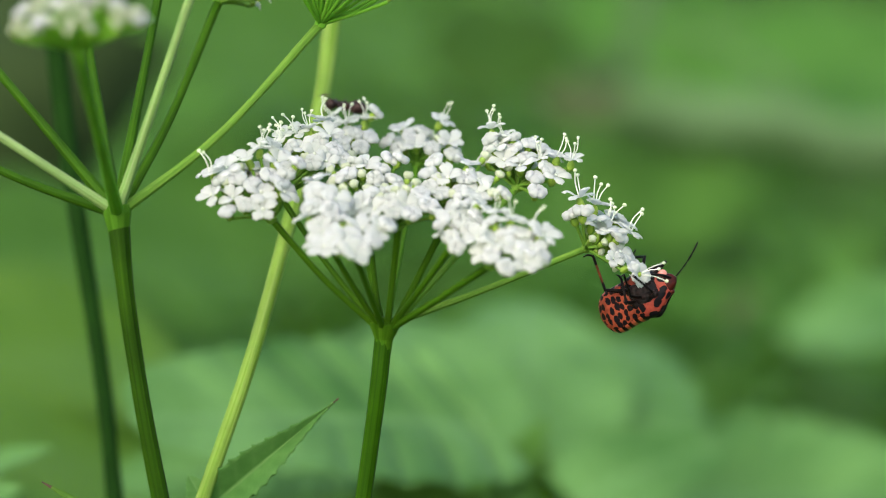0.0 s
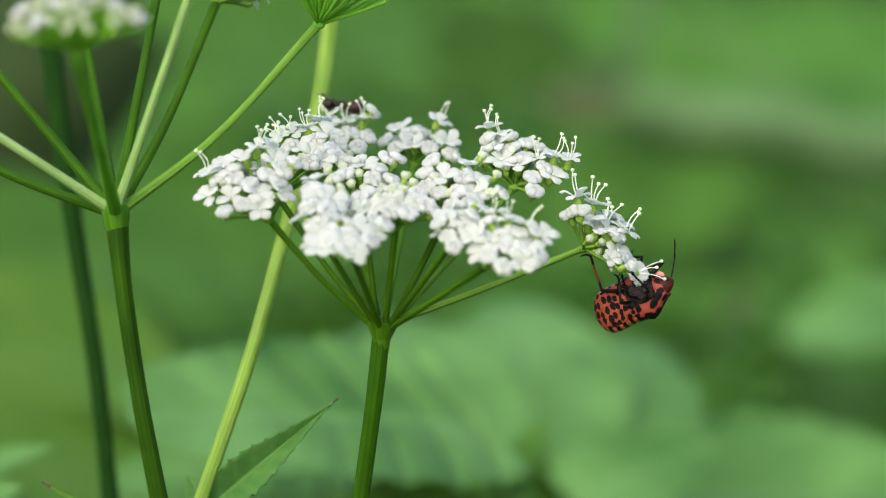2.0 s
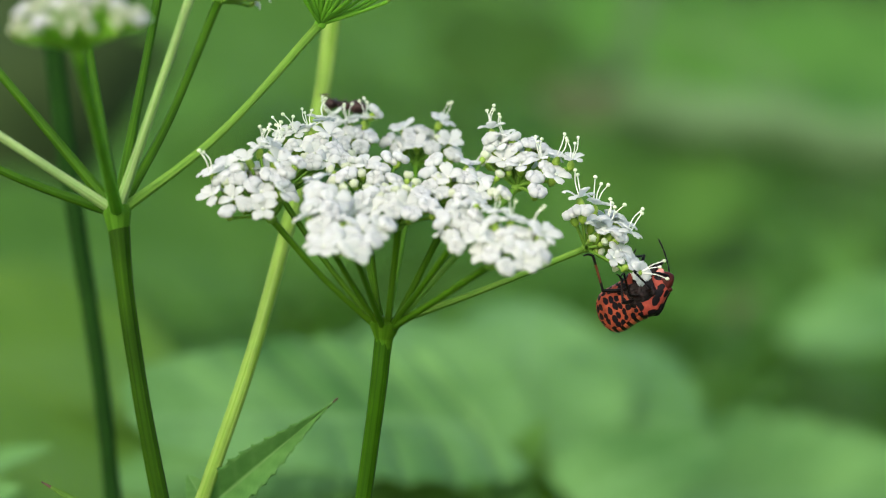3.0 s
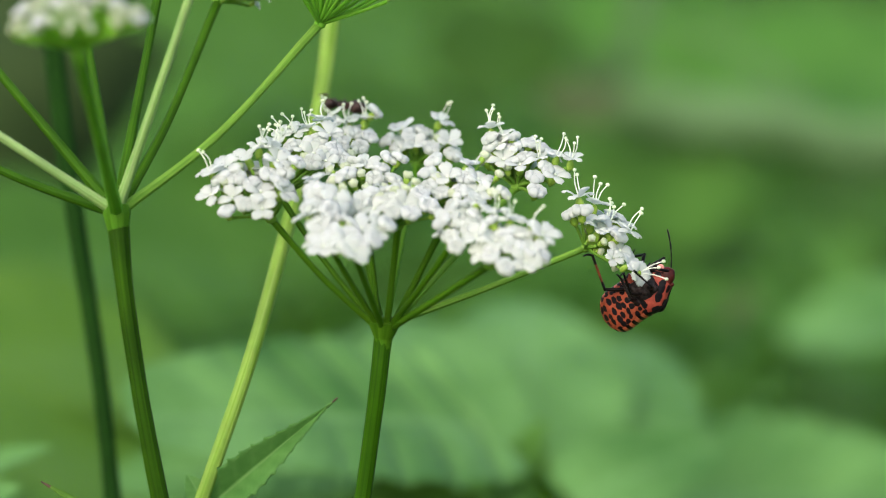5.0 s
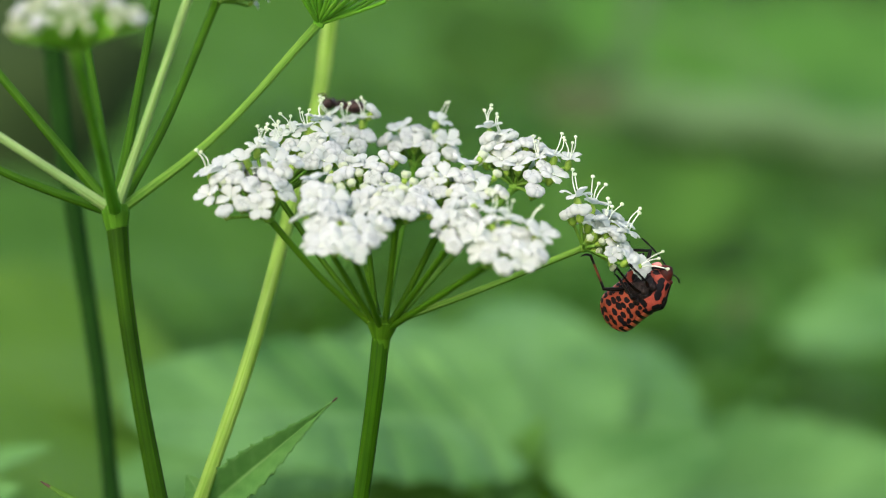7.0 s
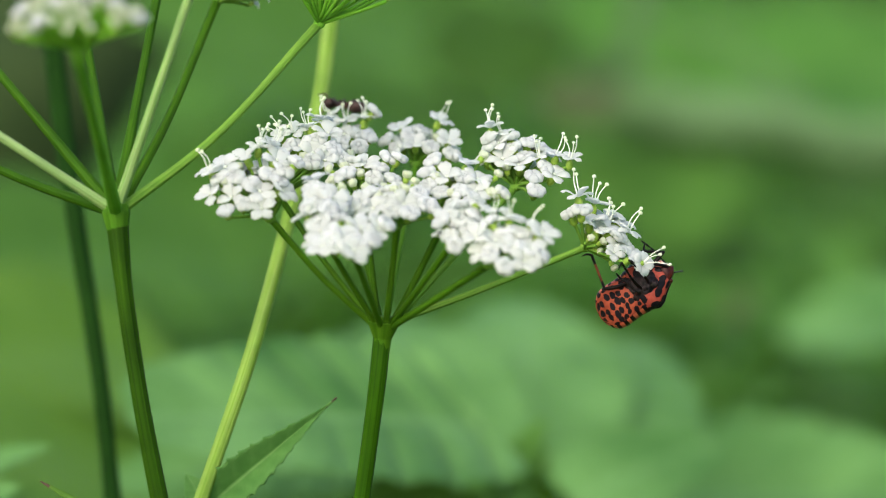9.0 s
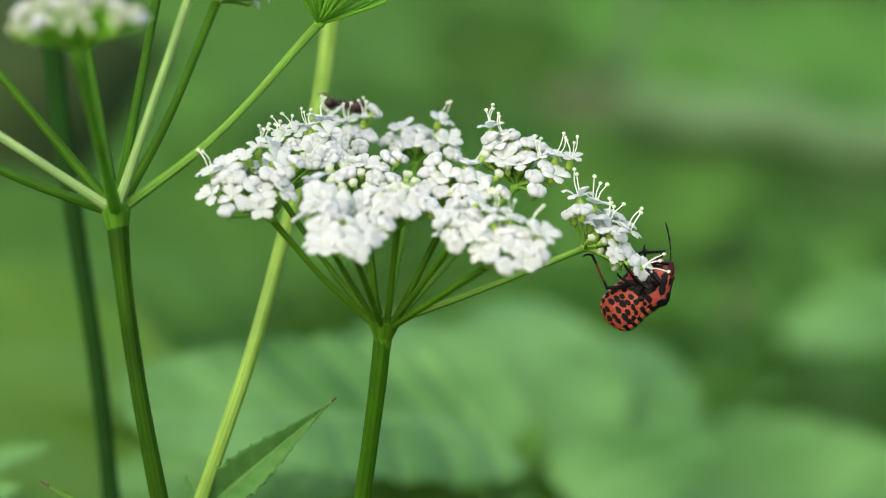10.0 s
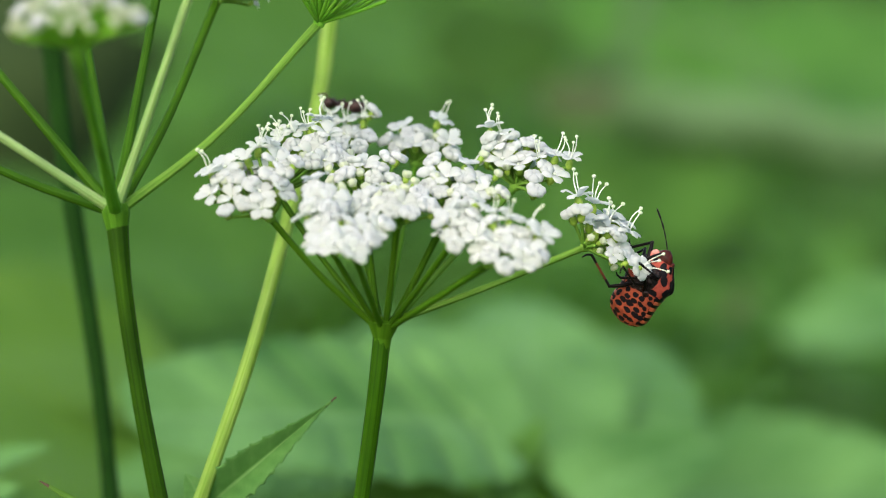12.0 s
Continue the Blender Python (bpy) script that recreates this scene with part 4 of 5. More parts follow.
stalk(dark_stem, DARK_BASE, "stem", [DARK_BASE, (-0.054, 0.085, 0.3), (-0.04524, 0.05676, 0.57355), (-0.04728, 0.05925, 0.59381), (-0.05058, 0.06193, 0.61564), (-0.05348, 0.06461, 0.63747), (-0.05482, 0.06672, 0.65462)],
      [2.2 * MM, 1.8 * MM, 1.15 * MM, 1.2 * MM, 1.4 * MM, 1.5 * MM], STEM_SHADED, 24, 10, 8, 0.05)
for k, (end, axis) in enumerate((((-0.06053, 0.06231, 0.67621), (-0.4, -0.1, 1)), ((-0.05623, 0.08294, 0.68009), (0, 0.1, 1)), ((-0.04564, 0.06747, 0.67715), (0.4, 0, 1)))):
    tuft(dark_stem, DARK_BASE, (-0.05498, 0.0667, 0.65446), end, axis, 5.5, 4.0, 14, 60 + k, buds=0.5)

# ---- leaves low beside the stems ----
NARROW = dict(teeth=15, bite=0.16, pleat=0.02, veins=9, fold=0.25, droop=0.05, ns=8)
leafy_plant("toothed_leaf_plant", (-0.04, 0.05, 0), [
    ((-0.03150, 0.0098, 0.58440), (-0.01262, 0.00972, 0.60046), (-0.25, -0.92, 0.05), 0.0050, dict(NARROW, fold=0.8, bite=0.35, droop=-0.03, dry=0.955, blunt=1.5)),
    ((-0.02784, 0.01172, 0.58419), (-0.03163, 0.01444, 0.59010), (0.3, -0.8, 0.5), 0.005, dict(NARROW, bite=0.3))], LEAF,
    "green sharply toothed leaf with reddish tip", 0.0008, 0.0002)
leafy_plant("grass_leaf", (-0.06, 0.02, 0), [
    ((-0.03852, -0.00201, 0.58719), (-0.04778, -0.00142, 0.59198), (0.3, -0.5, 0.8), 0.0011, dict(teeth=4, bite=0.0, pleat=0.0, veins=1, fold=0.3, droop=-0.05, ns=2, dry=0.86))], LEAF_YELLOW,
    "thin green leaf tip with a brown dry end", 0.0005, 0.0002)
leafy_plant("toothed_leaf_plant", (-0.09, 0.14, 0), [
    ((-0.07401, 0.10481, 0.571), (-0.05953, 0.09566, 0.57852), (-0.2, -0.5, 0.8), 0.006, NARROW),
    ((-0.07582, 0.08454, 0.56999), (-0.0624, 0.08505, 0.57415), (-0.2, -0.5, 0.8), 0.009, NARROW)], LEAF_PALE,
    "pale narrow toothed leaves out of the shade", 0.0008, 0.0002)


# ---- the shield bug ----
def table(rows, x):
    for (a, p), (b, q) in zip(rows, rows[1:]):
        if x <= b:
            t = (x - a) / (b - a)
            t = t * t * (3 - 2 * t) * 0.5 + t * 0.5
            return p + (q - p) * t
    return rows[-1][1]


WAIST = [(-4.9, 0.28), (-4.68, 1.19), (-4.25, 1.88), (-3.6, 2.38), (-2.8, 2.53), (-2, 2.51), (-1.2, 2.47), (-0.4, 2.51), (0.3, 2.66), (0.9, 2.83), (1.35, 2.89), (1.8, 2.75), (2.6, 2.26), (3.4, 1.76), (4, 1.41)]
SKULL = [(3.7, 1.2), (4.15, 1.15), (4.55, 0.92), (4.9, 0.66), (5.15, 0.3), (5.25, 0.1)]
DEEP = [(-4.9, 0.1), (-4.5, 0.7), (-3.2, 1.45), (-1.0, 1.8), (1.0, 1.7), (2.4, 1.45), (4.0, 0.95)]
HIGH = [(-4.9, 0.05), (-4.5, 0.4), (-3.2, 0.9), (-1.0, 1.3), (1.0, 1.5), (2.4, 1.35), (4.0, 0.8)]


def shell(bm, x0, x1, wide, tall, sign, n=26, m=20, scale=1.0, power=0.75):
    """Half of a body shell; its texture runs along the body and round it, in mm."""
    uv = bm.loops.layers.uv.verify()
    grid = []
    for i in range(n + 1):
        x = x0 + (x1 - x0) * i / n
        w, h = table(wide, x) * scale, table(tall, x) * scale
        grid.append([bm.verts.new(Vector((x, w * math.cos(math.pi * j / m), sign * h * math.sin(math.pi * j / m) ** power)) * MM) for j in range(m + 1)])
    for i in range(n):
        for j in range(m):
            q = [(i, j), (i + 1, j), (i + 1, j + 1), (i, j + 1)]
            q = q if sign > 0 else q[::-1]
            face = bm.faces.new([grid[a][b] for a, b in q])
            for loop, (a, b) in zip(face.loops, q):
                x = x0 + (x1 - x0) * a / n
                loop[uv].uv = (x, (b / m - 0.5) * (5.6 + 0.5 * x if x < 0 else 5.6) * 1.35)
    for row in (grid[0], grid[-1]):
        bm.faces.new(row)


def build_bug():
    bug = tagged(new("shield_bug"), "red shield bug with black spots clinging to the flowers", "insect")
    bm = bmesh.new()
    shell(bm, -4.9, 0.5, WAIST, DEEP, -1, 34, 24)
    part("belly", bm, BUG_BELLY, bug, "orange-red belly with rows of black spots")
    bm = bmesh.new()
    shell(bm, 0.2, 4.0, WAIST, DEEP, -1, 24, 24, 1.015)
    part("chest", bm, BUG_CHEST, bug, "red chest with large black blotches")
    bm = bmesh.new()
    shell(bm, -4.9, 4.0, WAIST, HIGH, 1, 40, 24)
    part("back", bm, BUG_BACK, bug, "red back with black stripes")
    # striped rim of the abdomen, one piece per side
    for sign in (1, -1):
        bm = bmesh.new()
        prev = None
        run, last = 0.0, None
        for i in range(97):
            x = -4.88 + 5.15 * (i / 96) ** 1.8
            w = table(WAIST, x)
            run += math.hypot(x - last[0], w - last[1]) if last else 0.0
            last = (x, w)
            d = table(DEEP, x)
            row = [bm.verts.new(Vector((x, sign * w * s * 1.03, -1.04 * d * max(0.0, 1 - s * s) ** 0.375)) * MM) for s in (0.85, 0.9, 0.945, 0.98)]
            row += [bm.verts.new(Vector((x, sign * w * 1.06, 0.0)) * MM), bm.verts.new(Vector((x, sign * w, 0.25)) * MM)]
            if prev:
                for a in range(5):
                    f = bm.faces.new((prev[a], row[a], row[a + 1], prev[a + 1]) if sign < 0 else (prev[a + 1], row[a + 1], row[a], prev[a]))
                    f.material_index = 1 if (run / 0.92) % 1 > 0.52 and a < 4 else 0
            prev = row
        part("rim", bm, (BUG_RED, BUG_BLACK), bug, "red rim with black bars")
    for sign in (1, -1):
        bm = bmesh.new()
        tube(bm, [Vector((x, sign * table(WAIST, x) * 0.97, 0.05)) * MM for x in (0.9, 1.35, 1.9, 2.6, 3.3, 3.95)], [0.12 * MM, 0.33 * MM, 0.3 * MM, 0.2 * MM, 0.12 * MM], 10, 4)
        part("shoulder_edge", bm, BUG_BLACK, bug, "black edge of the shoulder")
    bm = bmesh.new()
    shell(bm, 3.7, 5.25, SKULL, [(3.7, 0.85), (4.5, 0.8), (5.25, 0.2)], -1, 12, 16)
    shell(bm, 3.7, 5.25, SKULL, [(3.7, 0.7), (4.5, 0.6), (5.25, 0.1)], 1, 12, 16)
    part("head", bm, BUG_HEAD, bug, "dark reddish head")
    for sign in (1, -1):
        bm = bmesh.new()
        blob(bm, Vector((4.05, sign * 1.2, 0.0)) * MM, (0.34 * MM, 0.3 * MM, 0.34 * MM), None, 8, 12)
        part("eye", bm, BUG_HEAD, bug)
    bm = bmesh.new()
    tube(bm, [Vector(q) * MM for q in ((4.75, -0.15, -0.45), (4.2, -0.75, -1.25), (3.1, -1.4, -1.75), (1.9, -1.85, -1.9))], [0.2 * MM, 0.15 * MM, 0.1 * MM, 0.07 * MM], 8, 5)
    part("beak", bm, BUG_BLACK, bug)
    bm = bmesh.new()
    blob(bm, Vector((3.5, -1.0, -0.5)) * MM, (1.15 * MM, 0.72 * MM, 0.52 * MM), None, 10, 16, shape=lambda v: v * (1 - 0.25 * math.exp(-((v.x - 0.1) / 0.3) ** 2) * max(0.0, -v.z)))
    part("collar", bm, BUG_PINK, bug, "pale pinkish front of the chest")
    bm = bmesh.new()
    blob(bm, Vector((0.95, -0.05, -1.25)) * MM, (2.15 * MM, 1.6 * MM, 0.66 * MM), None, 8, 16, shape=lambda v: v * (1 + 0.2 * noise.noise(v * 2.5)))
    part("breastplate", bm, BUG_MOTTLED, bug, "black and dull red mottled breastplate")
    for x, y in ((2.3, 0.75), (2.3, -0.75), (1.1, 0.85), (1.1, -0.85), (-0.1, 0.8), (-0.1, -0.8)):
        bm = bmesh.new()
        blob(bm, Vector((x, y, -1.45)) * MM, (0.6 * MM, 0.46 * MM, 0.34 * MM), None, 8, 12, shape=lambda v: v * (1 + 0.3 * noise.noise(v * 2.2 + Vector((x, y, 0)))))
        part("leg_socket", bm, BUG_MOTTLED, bug)
    return bug


def build_antenna(bug):
    """Five dark joints along +x, gently bowed."""
    bm = bmesh.new()
    marks = [0, 0.6, 1.85, 2.95, 4.15, 5.7]
    for a, b in zip(marks, marks[1:]):
        def bow(s):
            return Vector((s, 0, 0.05 * s * (5.7 - s) * 0.6)) * MM
        r = 0.09 if b < 3 else 0.115
        tube(bm, [bow(a), bow((a + b) / 2), bow(b - 0.04)], [r * 0.6 * MM, r * MM, r * MM, r * 0.65 * MM], 7, 3)
    return part("antenna", bm, BUG_BLACK, bug, "thin black jointed antenna")


def build_leg(bug, upper, lower, stout, shin_look):
    """Thigh and shin along +x of their own poses; the shin ends in a small hooked foot."""
    bm = bmesh.new()
    tube(bm, [(0, 0, 0), (upper * 0.5, 0, 0.0001), (upper, 0, 0)], [stout * 0.75, stout, stout * 0.95, stout * 0.7], 10, 5)
    blob(bm, Vector((upper, 0, 0)), (stout * 0.8,) * 3, None, 6, 8)
    thigh = part("thigh", bm, BUG_DARK, bug, "dark brown thigh")
    bm = bmesh.new()
    tube(bm, [(0, 0, 0), (lower * 0.5, 0, 0), (lower, 0, 0)], [stout * 0.55, stout * 0.6, stout * 0.62, stout * 0.6], 10, 5, slot=0)
    tube(bm, [(lower - 0.0001, 0, 0), (lower + 0.0002, 0, 0.0005), (lower + 0.0002, 0, 0.0011)], [stout * 0.55, stout * 0.5, stout * 0.25], 7, 4, slot=1)
    for a, b in ((0.0, 0.22), (0.72, 1.0)):
        tube(bm, [(lower * a, 0, 0), (lower * b, 0, 0)], [stout * 0.62, stout * 0.66, stout * 0.62], 10, 4, slot=1)
    for s in range(7):
        x = lower * (0.25 + 0.1 * s)
        tube(bm, [(x, 0, stout * 0.4), (x + 0.0001, 0.0001, stout * 1.1)], [stout * 0.12, stout * 0.04], 4, 1, slot=1)
    shin = part("shin", bm, (shin_look, BUG_BLACK), bug, "brown shin with a black foot")
    return thigh, shin


shield_bug = build_bug()
feeler_a, feeler_b = build_antenna(shield_bug), build_antenna(shield_bug)
# hip in the bug's space (mm), lengths (mm), stoutness, the foothold in the world, the way the knee points
FOOT_A = [(0, 0.02124, -0.00220, 0.61726), (3, 0.02124, -0.00220, 0.61739), (5, 0.02124, -0.00220, 0.61739), (6.5, 0.02097, -0.00220, 0.61766), (7, 0.02063, -0.00220, 0.61806), (9, 0.02109, -0.00220, 0.61860), (9.5, 0.02116, -0.00220, 0.61873), (10, 0.02123, -0.00220, 0.61853), (12, 0.02130, -0.00220, 0.61806)]
FOOT_B = [(0, 0.02229, -0.00240, 0.61715), (3, 0.02235, -0.00240, 0.61768), (5, 0.02242, -0.00240, 0.61768), (5.5, 0.02294, -0.00240, 0.61829), (6.5, 0.02281, -0.00240, 0.61836), (7, 0.02208, -0.00240, 0.61842), (9, 0.02201, -0.00240, 0.61889), (9.5, 0.02201, -0.00240, 0.61896), (10, 0.02388, -0.00240, 0.61789), (11, 0.02334, -0.00240, 0.61809), (12, 0.02320, -0.00240, 0.61849)]
FOOT_C = [(0, 0.02481, 0.00520, 0.61670), (5, 0.02467, 0.00520, 0.61711), (5.6, 0.02397, 0.00520, 0.61902), (6, 0.02364, 0.00520, 0.61916), (7, 0.02262, 0.00520, 0.61916), (9, 0.02425, 0.00520, 0.61895), (9.5, 0.02425, 0.00520, 0.61895), (10, 0.02425, 0.00520, 0.61882), (12, 0.02275, 0.00520, 0.61943)]
LEGS = [
    ((0.05, -1.0, -1.6), 2.8, 4.2, 0.25, [(0, 0.01783, 0.00289, 0.6189)], (-0.6, -0.2, -0.9)),
    ((0.1, 0.5, -1.75), 2.5, 2.9, 0.25, [(0, 0.0212, 0.00155, 0.61623)], (-0.5, -0.5, 0.6)),
    ((1.0, -0.9, -1.6), 4.3, 2.4, 0.25, [(0, 0.02293, 0.00782, 0.61801)], (0.6, 0.2, 0.9)),
    ((1.0, 0.4, -1.7), 3.0, 3.2, 0.21, FOOT_A, (-0.4, -0.8, -0.4)),
    ((2.0, 0.3, -1.6), 3.0, 3.3, 0.21, FOOT_B, (0.6, -0.7, -0.3)),
    ((2.2, -1.0, -1.4), 3.2, 2.6, 0.27, FOOT_C, (0.9, 0.0, 0.8)),
    ]
leg_parts = [build_leg(shield_bug, u * MM, l * MM, s * MM, BUG_DARK if k else BUG_LEG) for k, (_, u, l, s, _, _) in enumerate(LEGS)]


# ---- the ant on top of the umbel ----
def build_ant(at):
    ant = tagged(new("ant"), "small dark brown ant on the white florets", "insect")
    ant.matrix_basis = at
    for name, x, z, size in (("abdomen", 1.35, 0.25, (1.05, 0.72, 0.72)), ("thorax", -0.15, 0.3, (0.85, 0.45, 0.5)), ("head", -1.45, 0.35, (0.7, 0.6, 0.58))):
        bm = bmesh.new()
        blob(bm, Vector((x, 0, z)) * 1.2 * MM, [v * 1.2 * MM for v in size], None, 8, 12)
        part(name, bm, ANT_BROWN, ant)
    for k in range(6):
        s, x = (-1 if k % 2 else 1), (-0.6, -0.1, 0.4)[k // 2]
        bm = bmesh.new()
        out = (-1.3, -0.2, 1.1)[k // 2]
        tube(bm, [Vector(q) * 1.2 * MM for q in ((x, 0.2 * s, 0.2), (x + out * 0.5, 1.0 * s, 0.9), (x + out, 1.7 * s, -0.7))], [0.1 * 1.2 * MM, 0.08 * 1.2 * MM, 0.05 * 1.2 * MM], 6, 4)
        part("leg", bm, ANT_BROWN, ant)
    for s in (1, -1):
        bm = bmesh.new()
        tube(bm, [Vector(q) * 1.2 * MM for q in ((-1.8, 0.2 * s, 0.6), (-2.0, 0.5 * s, 1.3), (-2.7, 0.7 * s, 1.2))], [0.07 * 1.2 * MM, 0.06 * 1.2 * MM, 0.06 * 1.2 * MM], 6, 4)
        part("antenna", bm, ANT_BROWN, ant)
    return ant


ANT_AT = Matrix.Translation((-0.01232, 0.02315, 0.63485)) @ pose(0, 0, 0, 0, 4, -12)
ant = build_ant(ANT_AT)

# ---- what moves ----
SWAY_MAIN = [(0, 0.000), (0.5, -0.007), (1, 0.024), (1.5, 0.016), (2, -0.024), (2.5, 0.017), (3, 0.007), (5, 0.005), (5.5, 0.013), (6, 0.012), (6.5, 0.010), (7, -0.012), (9, 0.005), (9.5, -0.001), (10, 0.013), (10.5, 0.016), (11, 0.021), (11.5, 0.027), (12, 0.010)]
SWAY_SIDE = [(0, 0.000), (0.5, -0.011), (1, 0.013), (1.5, 0.005), (2, -0.013), (2.5, 0.013), (3, 0.005), (5, 0.005), (5.5, 0.007), (6, -0.003), (6.5, 0.000), (7, -0.004), (9, 0.006), (9.5, 0.007), (10, 0.008), (10.5, -0.001), (11, 0.008), (11.5, 0.014), (12, 0.009)]
SHIFT = [(0, 0.00000), (0.5, -0.00008), (1, 0.00025), (1.5, 0.00017), (2, -0.00025), (2.5, 0.00017), (3, 0.00007), (5, 0.00005), (5.5, 0.00014), (6, 0.00012), (6.5, 0.00010), (7, -0.00012), (9, 0.00005), (9.5, -0.00001), (10, 0.00014), (10.5, 0.00017), (11, 0.00022), (11.5, 0.00028), (12, 0.00011)]
SWAY_DARK = [(0, 0), (0.5, -0.06), (1, -0.02), (1.5, -0.07), (2, -0.06), (2.5, 0.02), (3, -0.02), (5, -0.02), (5.5, -0.03), (6, -0.01), (7, -0.02), (9, -0.01), (9.5, -0.03), (10.5, -0.02), (12, -0.02)]
# degrees by which the florets under the bug lift
SPRIG = [(0, 0), (3, 1.5), (5, 1), (6, -1.5), (6.5, 0), (7, 8), (9, 11), (9.5, 8), (10, 6), (12, 6)]
# seconds, the body's middle, and its turn in the plane of the flowers
BUG_ROWS = [(0, 0.02331, 0.00421, 0.61344, 0.9), (0.5, 0.02319, 0.00421, 0.61348, 0), (1, 0.02345, 0.00420, 0.61336, -2), (1.5, 0.02336, 0.00421, 0.61347, 0.1), (2, 0.02285, 0.00420, 0.61335, -2), (2.5, 0.02322, 0.00422, 0.61352, 0.7), (3, 0.02309, 0.00422, 0.61352, 2.6), (5, 0.02348, 0.00424, 0.61373, 7.9), (5.5, 0.02355, 0.00427, 0.61394, 12.2), (6, 0.02390, 0.00426, 0.61388, 13.4), (6.5, 0.02390, 0.00423, 0.61367, 13.8), (7, 0.02347, 0.00425, 0.61381, 10.5), (9, 0.02324, 0.00429, 0.61410, 9.3), (9.5, 0.02337, 0.00427, 0.61399, 10.8), (10, 0.02372, 0.00427, 0.61399, 16.5), (10.5, 0.02386, 0.00429, 0.61408, 19.7), (11, 0.02393, 0.00431, 0.61428, 22), (11.5, 0.02426, 0.00434, 0.61452, 23.9), (12, 0.02440, 0.00436, 0.61471, 27.3)]
FEELER_A = [(0, 0.03040, 0.0052, 0.62004), (0.3, 0.03026, 0.0052, 0.62011), (0.5, 0.02951, 0.0052, 0.62045), (0.7, 0.02958, 0.0052, 0.62018), (1, 0.03026, 0.0052, 0.62004), (1.3, 0.02891, 0.0052, 0.62038), (1.5, 0.02870, 0.0052, 0.62052), (1.7, 0.02836, 0.0052, 0.62052), (2, 0.02782, 0.0052, 0.62032), (2.3, 0.02748, 0.0052, 0.62059), (2.5, 0.02789, 0.0052, 0.62079), (2.7, 0.02667, 0.0052, 0.62093), (3, 0.02606, 0.0052, 0.62032), (3.2, 0.02525, 0.0052, 0.61991), (4.8, 0.02465, 0.0052, 0.61970), (5, 0.02707, 0.0052, 0.62148), (5.2, 0.02693, 0.0052, 0.62188), (5.5, 0.02477, 0.0052, 0.62107), (5.7, 0.02544, 0.0052, 0.62148), (5.9, 0.02578, 0.0052, 0.62141), (6, 0.02693, 0.0052, 0.62202), (6.2, 0.02686, 0.0052, 0.62209), (6.5, 0.02404, 0.0052, 0.61991), (6.7, 0.02619, 0.0052, 0.62134), (6.9, 0.02632, 0.0052, 0.62182), (7, 0.02417, 0.0052, 0.62045), (7.2, 0.02694, 0.0052, 0.62113)]
FEELER_A += [(8.8, 0.02709, 0.0052, 0.62070), (9, 0.02430, 0.0052, 0.62011), (9.2, 0.02710, 0.0052, 0.62069), (9.4, 0.02919, 0.0052, 0.62185), (9.5, 0.02740, 0.0052, 0.62222), (9.6, 0.02702, 0.0052, 0.62205), (9.8, 0.02582, 0.0052, 0.62055), (10, 0.02706, 0.0052, 0.62222), (10.2, 0.02649, 0.0052, 0.62204), (10.4, 0.02502, 0.0052, 0.62116), (10.5, 0.02537, 0.0052, 0.62188), (10.6, 0.02677, 0.0052, 0.62279), (10.8, 0.02549, 0.0052, 0.62265), (11, 0.02571, 0.0052, 0.62243), (11.2, 0.02449, 0.0052, 0.62142), (11.5, 0.02443, 0.0052, 0.62093), (11.8, 0.02532, 0.0052, 0.62161), (12, 0.02596, 0.0052, 0.62386)]
FEELER_B = [(0, 0.02720, 0.00449, 0.61556), (2, 0.02718, 0.00447, 0.61541), (3.2, 0.02721, 0.00450, 0.61566), (4.8, 0.02732, 0.00450, 0.61564), (5.6, 0.02747, 0.00458, 0.61631), (6.8, 0.02737, 0.00453, 0.61589), (7.2, 0.03015, 0.00443, 0.61501), (8.8, 0.02904, 0.00467, 0.61701), (9, 0.02925, 0.00462, 0.61661), (9.2, 0.02972, 0.00455, 0.61600), (9.4, 0.02973, 0.00462, 0.61660), (9.6, 0.02838, 0.00466, 0.61694), (9.8, 0.02771, 0.00463, 0.61667), (10.4, 0.02759, 0.00464, 0.61679), (10.6, 0.02983, 0.00474, 0.61760), (10.8, 0.02834, 0.00478, 0.61786), (11.2, 0.02883, 0.00479, 0.61799), (11.5, 0.02761, 0.00474, 0.61759), (12, 0.02749, 0.00477, 0.61785)]


def value_at(rows, t):
    """The row's numbers at t, between two rows by a smooth step."""
    if t <= rows[0][0]:
        return rows[0][1:]
    for a, b in zip(rows, rows[1:]):
        if t <= b[0]:
            k = (t - a[0]) / (b[0] - a[0])
            k = k * k * (3 - 2 * k)
            return [p + (q - p) * k for p, q in zip(a[1:], b[1:])]
    return rows[-1][1:]


VIEW = (Vector(AIM) - Vector(EYE)).normalized()
# degrees by which the head swings towards the near side of the flowers
BUG_YAW = [(0, 20), (2.5, 18), (3, 18), (5, 19), (5.5, 21), (6.5, 22), (7, 20), (9, 7), (9.5, 1), (10, 6), (10.5, 0), (11, 7), (11.5, 15), (12, 18)]
BUG_SIZE = 1.05
shield_bug.scale = (BUG_SIZE,) * 3
BUG_TURN = Matrix.Rotation(radians(-24), 4, VIEW) @ axes((1, 0, 0), VIEW).to_4x4() @ pose(0, 0, 0, -15, 0, 0)


def bug_pose(t):
    x, y, z, turn = value_at(BUG_ROWS, t)
    return Matrix.Translation((x, y, z)) @ Matrix.Rotation(radians(-turn), 4, VIEW) @ BUG_TURN @ pose(0, 0, 0, 0, value_at(BUG_YAW, t)[0], 0) @ Matrix.Scale(BUG_SIZE, 4)


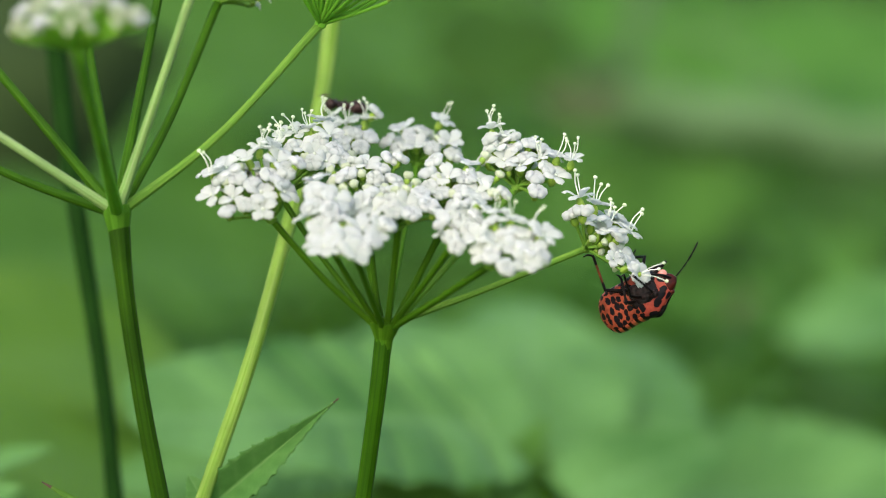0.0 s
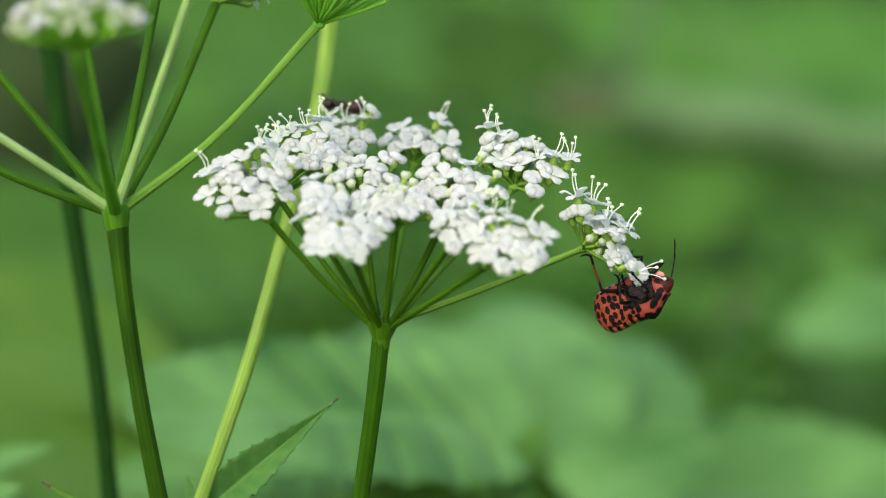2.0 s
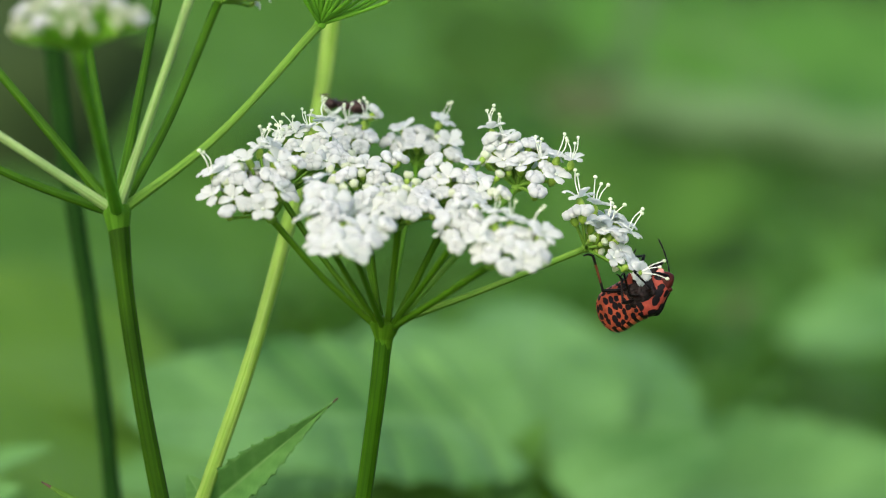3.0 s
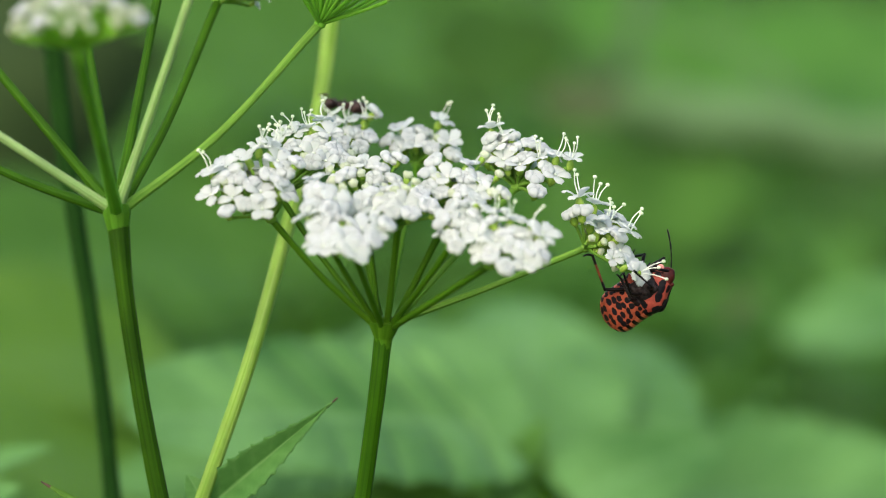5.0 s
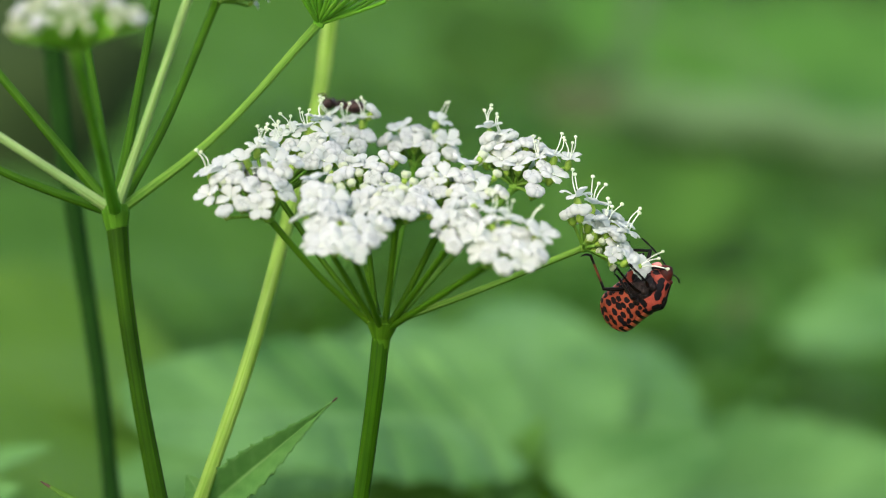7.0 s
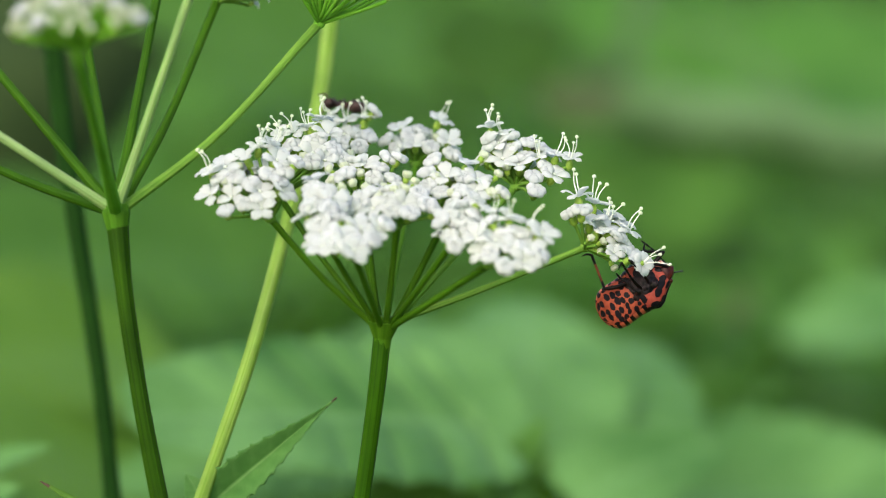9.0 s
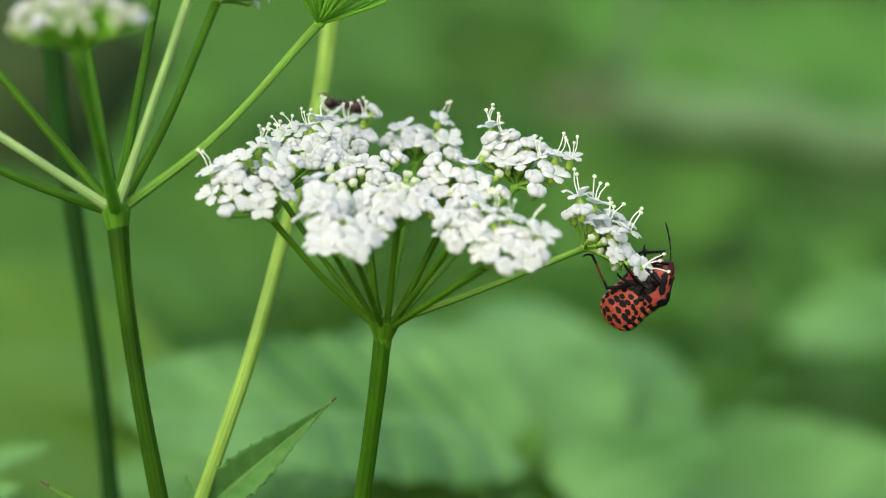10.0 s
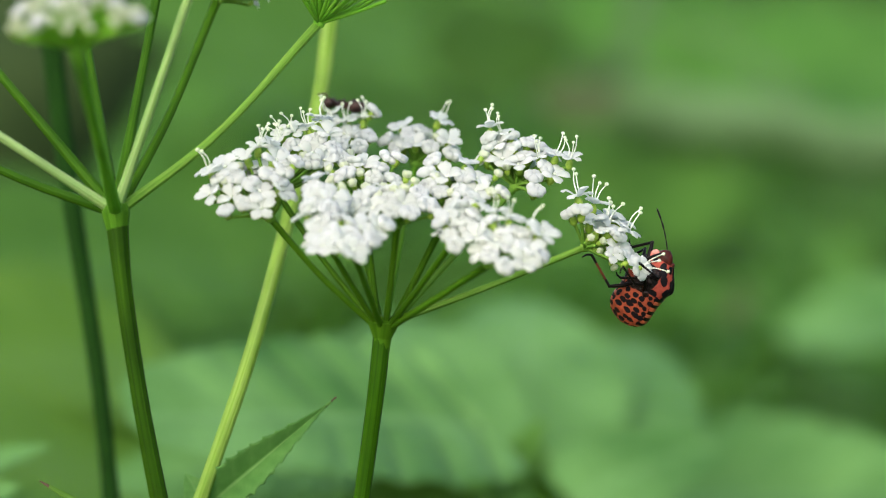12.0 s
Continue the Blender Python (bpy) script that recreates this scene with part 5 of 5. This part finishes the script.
def motions():
    for plant, base, rows in ((main_umbel, MAIN_BASE, SWAY_MAIN), (side_umbel, SIDE_BASE, SWAY_SIDE), (back_stem, BACK_BASE, SWAY_SIDE), (dark_stem, DARK_BASE, SWAY_DARK)):
        walk(plant, [(t, pose(*base, 0, a, 0)) for t, a in rows])
    walk(ant, [(t, Matrix.Translation((dx, 0, 0)) @ ANT_AT) for t, dx in SHIFT])
    for piece in sprigs:
        walk(piece, [(t, Matrix.Rotation(radians(-a), 4, VIEW)) for t, a in SPRIG])
    times = [k * 0.25 for k in range(49)]
    walk(shield_bug, [(t, bug_pose(t)) for t in times])
    for (hip, upper, lower, _, hold, knee), (thigh, shin) in zip(LEGS, leg_parts):
        rows_a, rows_b = [], []
        for t in times:
            inside = bug_pose(t).inverted()
            dx = value_at(SHIFT, t)[0]
            a, b = Vector(hip) * MM, inside @ (Vector(value_at(hold, t)) + Vector((dx, 0, 0)))
            way = (inside.to_3x3() @ Vector(knee)).normalized()
            u, l = upper * MM, lower * MM
            span = min((b - a).length, (u + l) * 0.995)
            span = max(span, abs(u - l) * 1.05)
            line = (b - a).normalized()
            along = (u * u - l * l + span * span) / (2 * span)
            rise = math.sqrt(max(0.0, u * u - along * along))
            bend = (way - line * way.dot(line)).normalized()
            k = a + line * along + bend * rise
            end = a + line * span
            rows_a.append((t, Matrix.Translation(a) @ axes(k - a, bend).to_4x4()))
            rows_b.append((t, Matrix.Translation(k) @ axes(end - k, bend).to_4x4()))
        walk(thigh, rows_a)
        walk(shin, rows_b)
    for feeler, rows, root, depth in ((feeler_a, FEELER_A, (4.75, 0.1, -0.2), 1), (feeler_b, FEELER_B, (4.75, 0.55, 0.0), 1)):
        keys = []
        for t in sorted({r[0] for r in rows}):
            m = bug_pose(t)
            base, end = m @ (Vector(root) * MM), Vector(value_at(rows, t))
            flat = end - base
            flat -= VIEW * flat.dot(VIEW)
            far = math.sqrt(max(0.0, 0.0057 ** 2 - flat.length_squared))
            way = m.to_3x3().inverted() @ (flat + VIEW * far * depth)
            keys.append((t, Matrix.Translation(Vector(root) * MM) @ axes(way, m.to_3x3().inverted() @ Vector((1, 0, 0.2))).to_4x4()))
        walk(feeler, keys)


motions()
